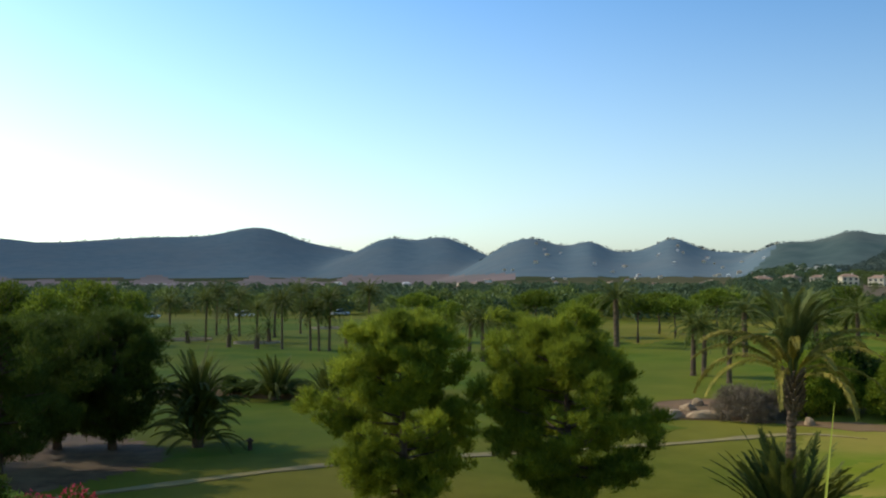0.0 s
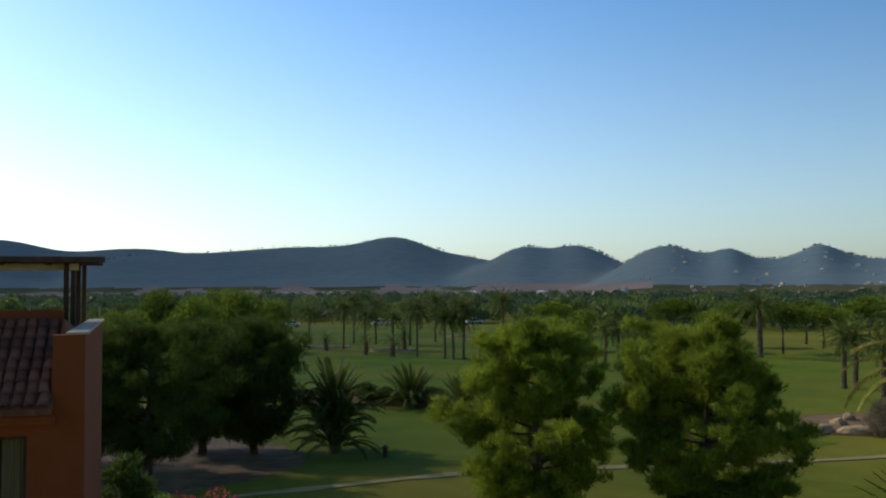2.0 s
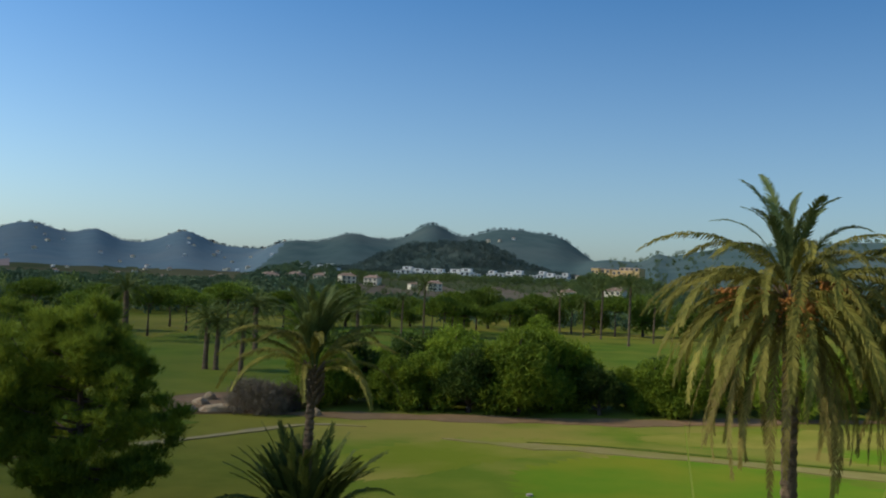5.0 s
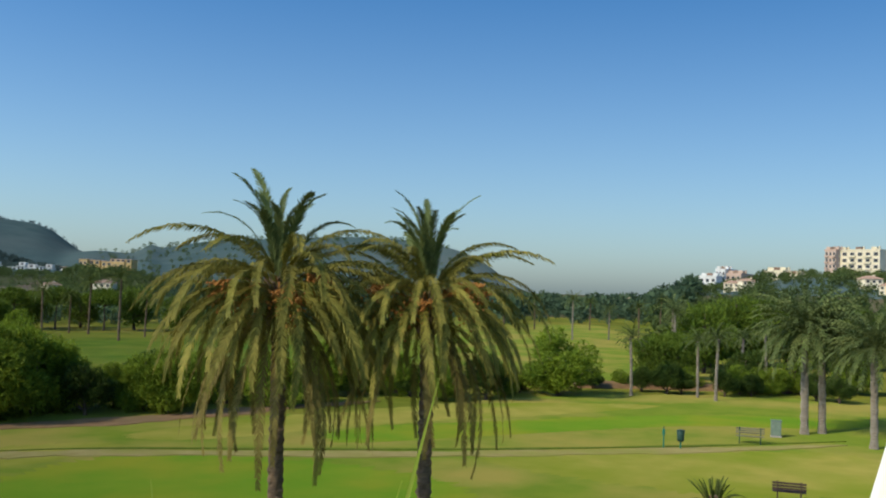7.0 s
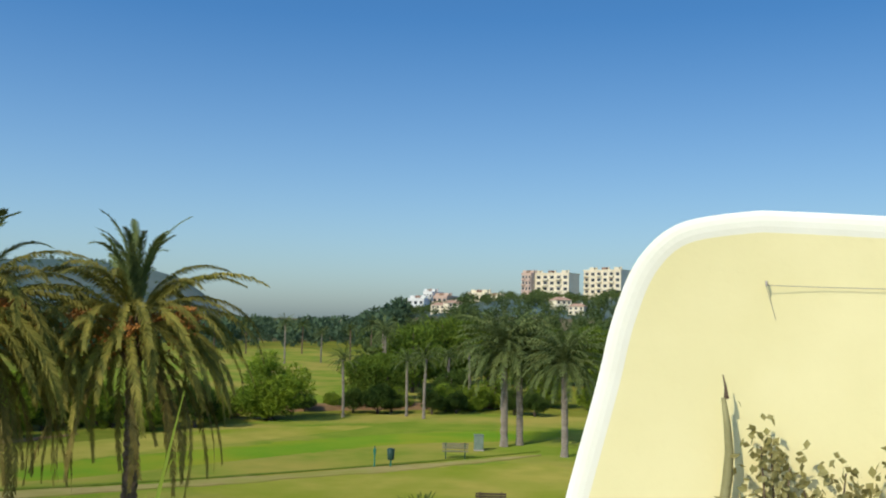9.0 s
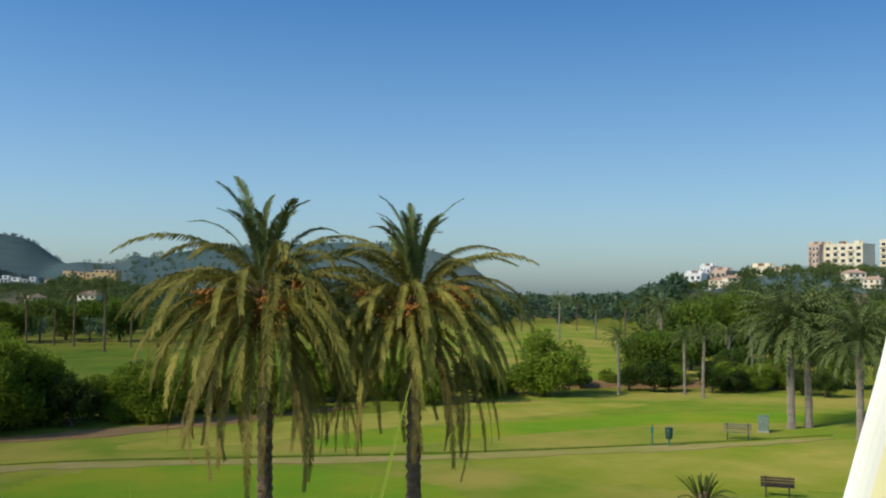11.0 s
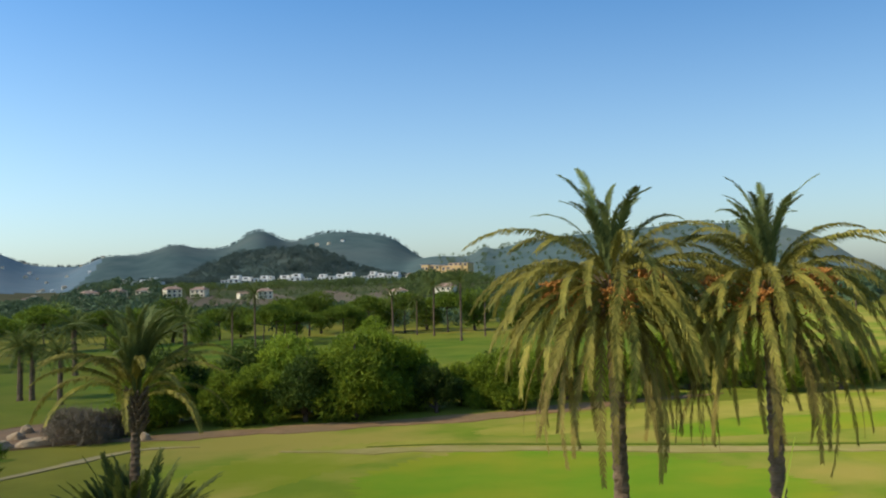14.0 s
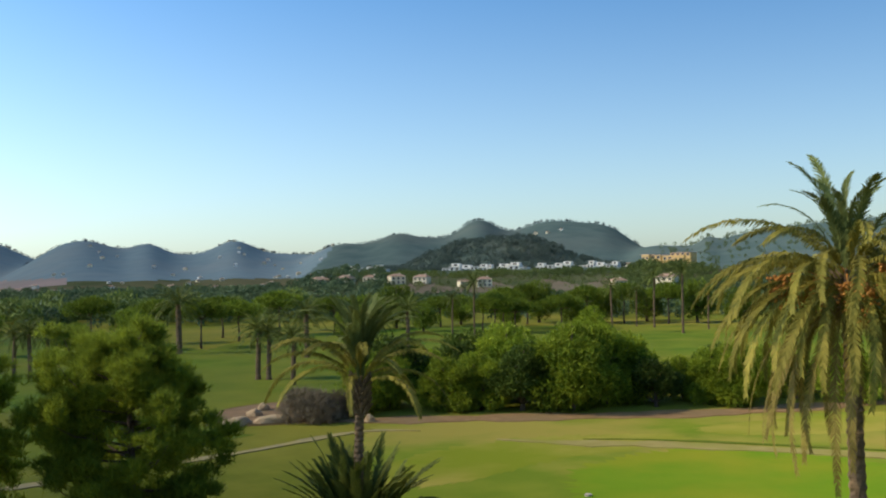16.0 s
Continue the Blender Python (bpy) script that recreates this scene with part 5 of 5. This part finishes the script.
stumpy = thing("marker_post", Matrix.Translation(at(3.24, 48.0)), "short dark wooden marker post on the fairway", "post")
bm = bmesh.new()
tube(bm, [(0, 0, -0.05), (0, 0, 0.55), (0, 0, 0.62)], [0.12, 0.11, 0.06], 9)
part("post", bm, M_BENCHDARK, stumpy)
bm = bmesh.new()
tube(bm, [(0, 0, 0.45), (0.0, 0, 0.52)], [0.2, 0.2], 9)
part("collar", bm, M_BENCHDARK, stumpy)
sprinkler = thing("drain_cover", Matrix.Translation(at(-41.6, 38.6)), "pale concrete drain cover in the tee", "drain cover")
bm = bmesh.new()
tube(bm, [(0, 0, 0), (0, 0, 0.09), (0, 0, 0.1)], [0.14, 0.14, 0.12], 14)
part("slab", bm, M_CONCRETE, sprinkler)


def boulder(place, sx, sy, sz, turn, seed):
    bm = bmesh.new()
    bmesh.ops.create_icosphere(bm, subdivisions=3, radius=1.0)
    for v in bm.verts:
        q = v.co * 1.4 + Vector((seed, seed * 0.7, 0))
        v.co *= 1 + 0.28 * noise.noise(q) + 0.1 * noise.noise(q * 3)
        v.co = Vector((v.co.x * sx, v.co.y * sy, v.co.z * sz))
    ob = part("boulder", bm, M_ROCK)
    ob.matrix_basis = Matrix.Translation(place) @ Matrix.Rotation(turn, 4, "Z")
    return tagged(ob, "weathered sandstone boulder by the sand hollow", "boulder", "boulders")


for a0, r0, sx, sy, sz, q in ((-21.4, 59.6, 1.3, 0.7, 0.36, 0.3), (-23.4, 59.8, 1.2, 0.6, 0.4, 2.5), (-22.4, 63.0, 0.5, 0.5, 0.35, 1.0), (-22.9, 65.5, 0.6, 0.4, 0.4, 0.6), (-29.0, 58.8, 0.35, 0.3, 0.35, 0.2), (-27.0, 61, 0.4, 0.35, 0.3, 1.6)):
    boulder(at(a0, r0, sz * 0.3), sx, sy, sz, radians(-a0) + q, a0)


# ---------------------------------------------------------------- buildings in the distance
def window_part(parent, x, y, z, w, h, mesh={}):
    """A framed opening with a dark pane, on a front wall."""
    key = (round(w, 2), round(h, 2))
    if key not in mesh:
        bm = bmesh.new()
        for b in ((-w / 2 - 0.12, -0.05, -0.12, w / 2 + 0.12, 0.1, 0.0), (-w / 2 - 0.12, -0.05, h, w / 2 + 0.12, 0.1, h + 0.12), (-w / 2 - 0.12, -0.05, 0, -w / 2, 0.1, h), (w / 2, -0.05, 0, w / 2 + 0.12, 0.1, h)):
            box(bm, *b)
        mesh[key] = (mesh_of("window", bm, M_FRAME), mesh_of("pane", box_bm(-w / 2, -0.02, 0, w / 2, 0.08, h), M_GLASSDARK))
    ob = part("window", mesh[key][0], None, parent)
    ob.location = (x, y, z)
    part("pane", mesh[key][1], None, ob)
    return ob


def facing(az, r, z):
    """A frame whose -y side faces the terrace."""
    return Matrix.Translation(at(az, r, z)) @ Matrix.Rotation(radians(az), 4, "Z")


def apartment(az, r, z, w, floors, label, wall, turn=-28):
    b = thing("apartment_building", facing(az, r, z) @ Matrix.Rotation(radians(turn), 4, "Z"), label, "apartment building", "apartment blocks")
    h = floors * 3.0
    part("wall", box_bm(-w / 2, 0, -8, w / 2, 12, h), wall, b)
    part("parapet", box_bm(-w / 2 - 0.2, -0.2, h, w / 2 + 0.2, 12.2, h + 0.7), wall, b)
    n = max(3, int(w / 3.4))
    for f in range(floors):
        for i in range(n):
            x = -w / 2 + w * (i + 0.5) / n
            window_part(b, x, 0, f * 3.0 + 0.7, w / n * 0.5, 1.45)
            if i % 2 == 0:
                part("balcony", box_bm(x - w / n * 0.45, -1.0, f * 3.0 - 0.1, x + w / n * 0.45, -0.06, f * 3.0 + 0.75), wall, b)
    for k in range(3):
        x = -w / 2 + w * (k + 0.5) / 3
        part("roof_house", box_bm(x - 1.3, 2, h + 0.7, x + 1.3, 6, h + 2.0), M_ROOF if k == 1 else wall, b)
        part("chimney", box_bm(x + 1.8, 3, h + 0.7, x + 2.4, 3.6, h + 2.2), wall, b)
    return b


apartment(-88.6, 500, 23.6, 23.0, 3, "cream and salmon hilltop apartment block with balconies", M_CREAM)
apartment(-87.3, 502, 23.6, 5.5, 3, "narrow salmon wing of a hilltop apartment block", M_PINK)
apartment(-91.7, 500, 22.6, 21.0, 4, "cream hilltop apartment block with dark windows", M_CREAM)
apartment(-80.8, 480, 12.0, 9.0, 2, "white terraced building on the hillside", M_WHITE)
apartment(-81.5, 484, 12.5, 5.0, 3, "white stair tower of a hillside building", M_WHITE)
apartment(-82.2, 482, 13.5, 8.0, 2, "pale terraced building with red trim", M_PINK)
apartment(-84.4, 440, 14.2, 8.5, 2, "cream villa among hillside trees", M_CREAM)
apartment(-85.3, 438, 12.8, 6.5, 2, "cream villa among hillside trees", M_CREAM)


def villa(az, r, w, label, seed):
    rng = random.Random(seed)
    z = EYE + r * math.tan(radians(0.28))
    b = thing("villa", facing(az, r, z) @ Matrix.Rotation(radians(-16), 4, "Z"), label, "villa", "white villas on the slope")
    x, k = -w / 2, 0
    while x < w / 2 - 2:
        ww = min(rng.uniform(5.0, 9.0), w / 2 - x)
        drop = -1.2 * (k % 3 == 2) - 0.8 * (k % 4 == 0)
        front = -1.0 * (k % 2)
        part("wall", box_bm(x, front, -8, x + ww, 9, 3.0 + drop), M_WHITE, b)
        part("roof_slab", box_bm(x - 0.2, front - 0.7, 3.0 + drop, x + ww + 0.2, 9.2, 3.3 + drop), M_WHITE, b)
        for q in range(2):
            window_part(b, x + ww * (0.27 + 0.46 * q), front, 0.9 + drop, ww * 0.2, 1.5)
        if (k + seed) % 3 != 1:
            part("upper_storey", box_bm(x + ww * 0.12, 2.0, 3.3 + drop, x + ww * 0.9, 8.5, 5.6 + drop), M_WHITE, b)
            window_part(b, x + ww * 0.5, 2.0, 3.9 + drop, ww * 0.3, 1.1)
        x += ww
        k += 1
    part("terrace_wall", box_bm(-w / 2 - 1, -4.0, -8, w / 2 + 1, -3.7, -0.6), M_WHITE, b)
    return b


for i, (a0, w) in enumerate(((-28.8, 33), (-34.8, 38), (-37.5, 24), (-39.9, 27), (-42.5, 29))):
    villa(a0, 716 + 3 * (i % 2), w, "long white modern villa with flat roofs on the slope", i)

ochre = thing("hillside_block", facing(-46.3, 690, height(-46.2, 690) - 0.4) @ Matrix.Rotation(radians(-32), 4, "Z"), "stepped ochre apartment terraces on the hillside", "apartment building")
for i, (x, z, w, h) in enumerate(((-16, 4.5, 6, 4.5), (-12, 1.0, 7, 5.0), (-6.5, -2.0, 5, 5.0), (-1.5, -3.5, 5, 4.0), (3.5, 0.5, 7, 5.0), (9, 3.0, 9, 5.0), (-9, 5.0, 8, 3.5), (0, 4.0, 8, 4.0), (14, 6.5, 8, 3.0), (6, 7.0, 8, 2.5))):
    part("wall", box_bm(x - w / 2, i * 0.4, z - 6, x + w / 2, i * 0.4 + 8, z + h), M_OCHRE, ochre)
    part("roof", box_bm(x - w / 2 - 0.3, i * 0.4 - 0.3, z + h, x + w / 2 + 0.3, i * 0.4 + 8.2, z + h + 0.3), M_PINK, ochre)
    for q in (-0.25, 0.25):
        window_part(ochre, x + w * q, i * 0.4, z + 1.2, w * 0.28, 1.8)


def small_house(label, wall, roof, w=9.0, d=8.0, h=5.0):
    b = thing("house", Matrix.Identity(4), label, "house", "houses in the valley")
    part("wall", box_bm(-w / 2, -d / 2, -3, w / 2, d / 2, h), wall, b)
    bm = bmesh.new()
    e = 0.5
    v = [bm.verts.new(p) for p in ((-w / 2 - e, -d / 2 - e, h), (w / 2 + e, -d / 2 - e, h), (w / 2 + e, d / 2 + e, h), (-w / 2 - e, d / 2 + e, h), (-w / 4, 0, h + 1.7), (w / 4, 0, h + 1.7))]
    for f in ((0, 1, 5, 4), (1, 2, 5), (2, 3, 4, 5), (3, 0, 4), (3, 2, 1, 0)):
        bm.faces.new([v[i] for i in f])
    part("roof", bm, roof, b)
    for x in (-w / 3, 0, w / 3):
        for z in (0.8, 3.2):
            window_part(b, x, -d / 2, z, 1.2, 1.2)
    part("chimney", box_bm(w / 4 - 0.4, 0.4, h, w / 4 + 0.4, 1.2, h + 2.2), wall, b)
    return b


hs = random.Random(21)
kinds = {"white": ("white house with a terracotta roof in the valley", M_WHITE, M_ROOF), "cream": ("cream house with a terracotta roof in the valley", M_CREAM, M_ROOF), "pale": ("small white flat house on the hill", M_WHITE, M_WHITE)}
spots = [(hs.uniform(-11.5, -27), hs.uniform(1180, 1620)) for _ in range(28)] + [(hs.uniform(0, -26), hs.uniform(700, 1150)) for _ in range(22)] + [(hs.gauss(-21.5, 1.3), hs.uniform(1450, 1700)) for _ in range(10)]
spots += [(-43.6, 430), (-46.4, 440), (-76.2, 440), (-38.9, 1380), (-39.6, 1370), (-40.4, 1390), (-43.8, 780), (-44.3, 790)]
spots += [(-25.4 - 0.75 * i, 500 + 9 * (i % 3)) for i in range(1, 11, 2)] + [(-34.6, 470), (-35.8, 465), (-83.0, 400), (-82.2, 405), (-90.3, 380), (-89.3, 395)]
built = {}
for i, (a0, r0) in enumerate(spots):
    key = ("cream" if r0 < 520 else hs.choice(["cream", "cream", "cream", "white", "pale"]))
    s = hs.uniform(0.6, 1.0) * (0.9 if r0 < 520 else 0.85 if r0 < 1150 else 0.62)
    m = facing(a0, r0, height(a0, r0) - 0.3) @ Matrix.Rotation(hs.uniform(-0.6, 0.6), 4, "Z") @ Matrix.Scale(s, 4)
    if key not in built:
        built[key] = small_house(*kinds[key])
        built[key].matrix_basis = m
    else:
        k0 = built[key].scale[0]
        copy_thing(built[key], m @ Matrix.Scale(1 / k0, 4))

# a long low plastic greenhouse on the plain
gh = thing("greenhouse", facing(7.6, 1250, 0.0), "long low pale plastic greenhouse on the plain", "greenhouse")
for i in range(7):
    bm = bmesh.new()
    prev = None
    for k in range(9):
        q = math.pi * k / 8
        row = [bm.verts.new((-42 + i * 12 - 5.5 * math.cos(q) + 5.5, y, 2.6 * math.sin(q))) for y in (0, 30)]
        if prev:
            bm.faces.new((prev[0], row[0], row[1], prev[1]))
        prev = row
    part("tunnel", bm, M_TARP, gh)


def car(label, seed):
    c = thing("car", Matrix.Identity(4), label, "car", "parked cars")
    bm = bmesh.new()
    box(bm, -2.1, -0.85, 0.3, 2.1, 0.85, 0.85, bevel=0.18)
    part("body", bm, M_CARPAINT, c, smooth=True)
    bm = bmesh.new()
    v = [bm.verts.new(p) for p in ((-1.3, -0.78, 0.83), (1.2, -0.78, 0.83), (1.2, 0.78, 0.83), (-1.3, 0.78, 0.83), (-0.8, -0.62, 1.42), (0.6, -0.62, 1.42), (0.6, 0.62, 1.42), (-0.8, 0.62, 1.42))]
    for f in ((0, 1, 5, 4), (1, 2, 6, 5), (2, 3, 7, 6), (3, 0, 4, 7)):
        bm.faces.new([v[i] for i in f])
    part("windows", bm, M_GLASSDARK, c).name = "glazing"
    part("roof", box_bm(-0.82, -0.64, 1.4, 0.62, 0.64, 1.46, bevel=0.02), M_CARPAINT, c)
    for x in (-1.3, 1.3):
        for y in (-0.8, 0.8):
            bm = bmesh.new()
            tube(bm, [(x, y - 0.1, 0.32), (x, y + 0.1, 0.32)], [0.32, 0.32], 14)
            wheel = part("wheel", bm, M_TYRE, c)
            bm = bmesh.new()
            tube(bm, [(x, y - 0.11, 0.32), (x, y + 0.11, 0.32)], [0.2, 0.2], 12)
            part("rim", bm, M_METAL, wheel)
    return c


first_car = car("pale car parked beyond the palm grove", 1)
first_car.matrix_basis = Matrix.Translation(at(12.6, 205)) @ Matrix.Rotation(0.3, 4, "Z")
for a0, r0, q in ((11.6, 208, 0.35), (10.6, 206, 0.3), (8.9, 212, 0.4), (13.6, 207, 0.2), (3.6, 215, 0.1), (-1.9, 222, 0.2), (14.4, 205, 0.5)):
    copy_thing(first_car, Matrix.Translation(at(a0, r0)) @ Matrix.Rotation(q, 4, "Z"))

# clay tiles of the lean-to roof, one by one
bm = bmesh.new()
prev = None
for k in range(7):
    q = math.pi * k / 6
    row = [bm.verts.new((0.1 * math.cos(q), 0.0, 0.075 * math.sin(q))), bm.verts.new((0.082 * math.cos(q), 0.44, 0.06 * math.sin(q) + 0.0))]
    if prev:
        bm.faces.new((prev[0], prev[1], row[1], row[0]))
    prev = row
tile_mesh = mesh_of("tile", bm, M_TILE, True)
slope = math.atan2(7.80 - 6.34, 2.45 + 0.38)
tr = random.Random(2)
for i in range(26):
    for j in range(8):
        t = part("tile", tile_mesh, None, roof)
        f = j * 0.385
        t.matrix_basis = Matrix.Translation((-0.68 - i * 0.205 + tr.uniform(-0.012, 0.012), -0.42 + f * math.cos(slope), 6.37 + f * math.sin(slope) + tr.uniform(0, 0.012))) @ Matrix.Rotation(slope - 0.03, 4, "X") @ Matrix.Rotation(tr.uniform(-0.03, 0.03), 4, "Z")
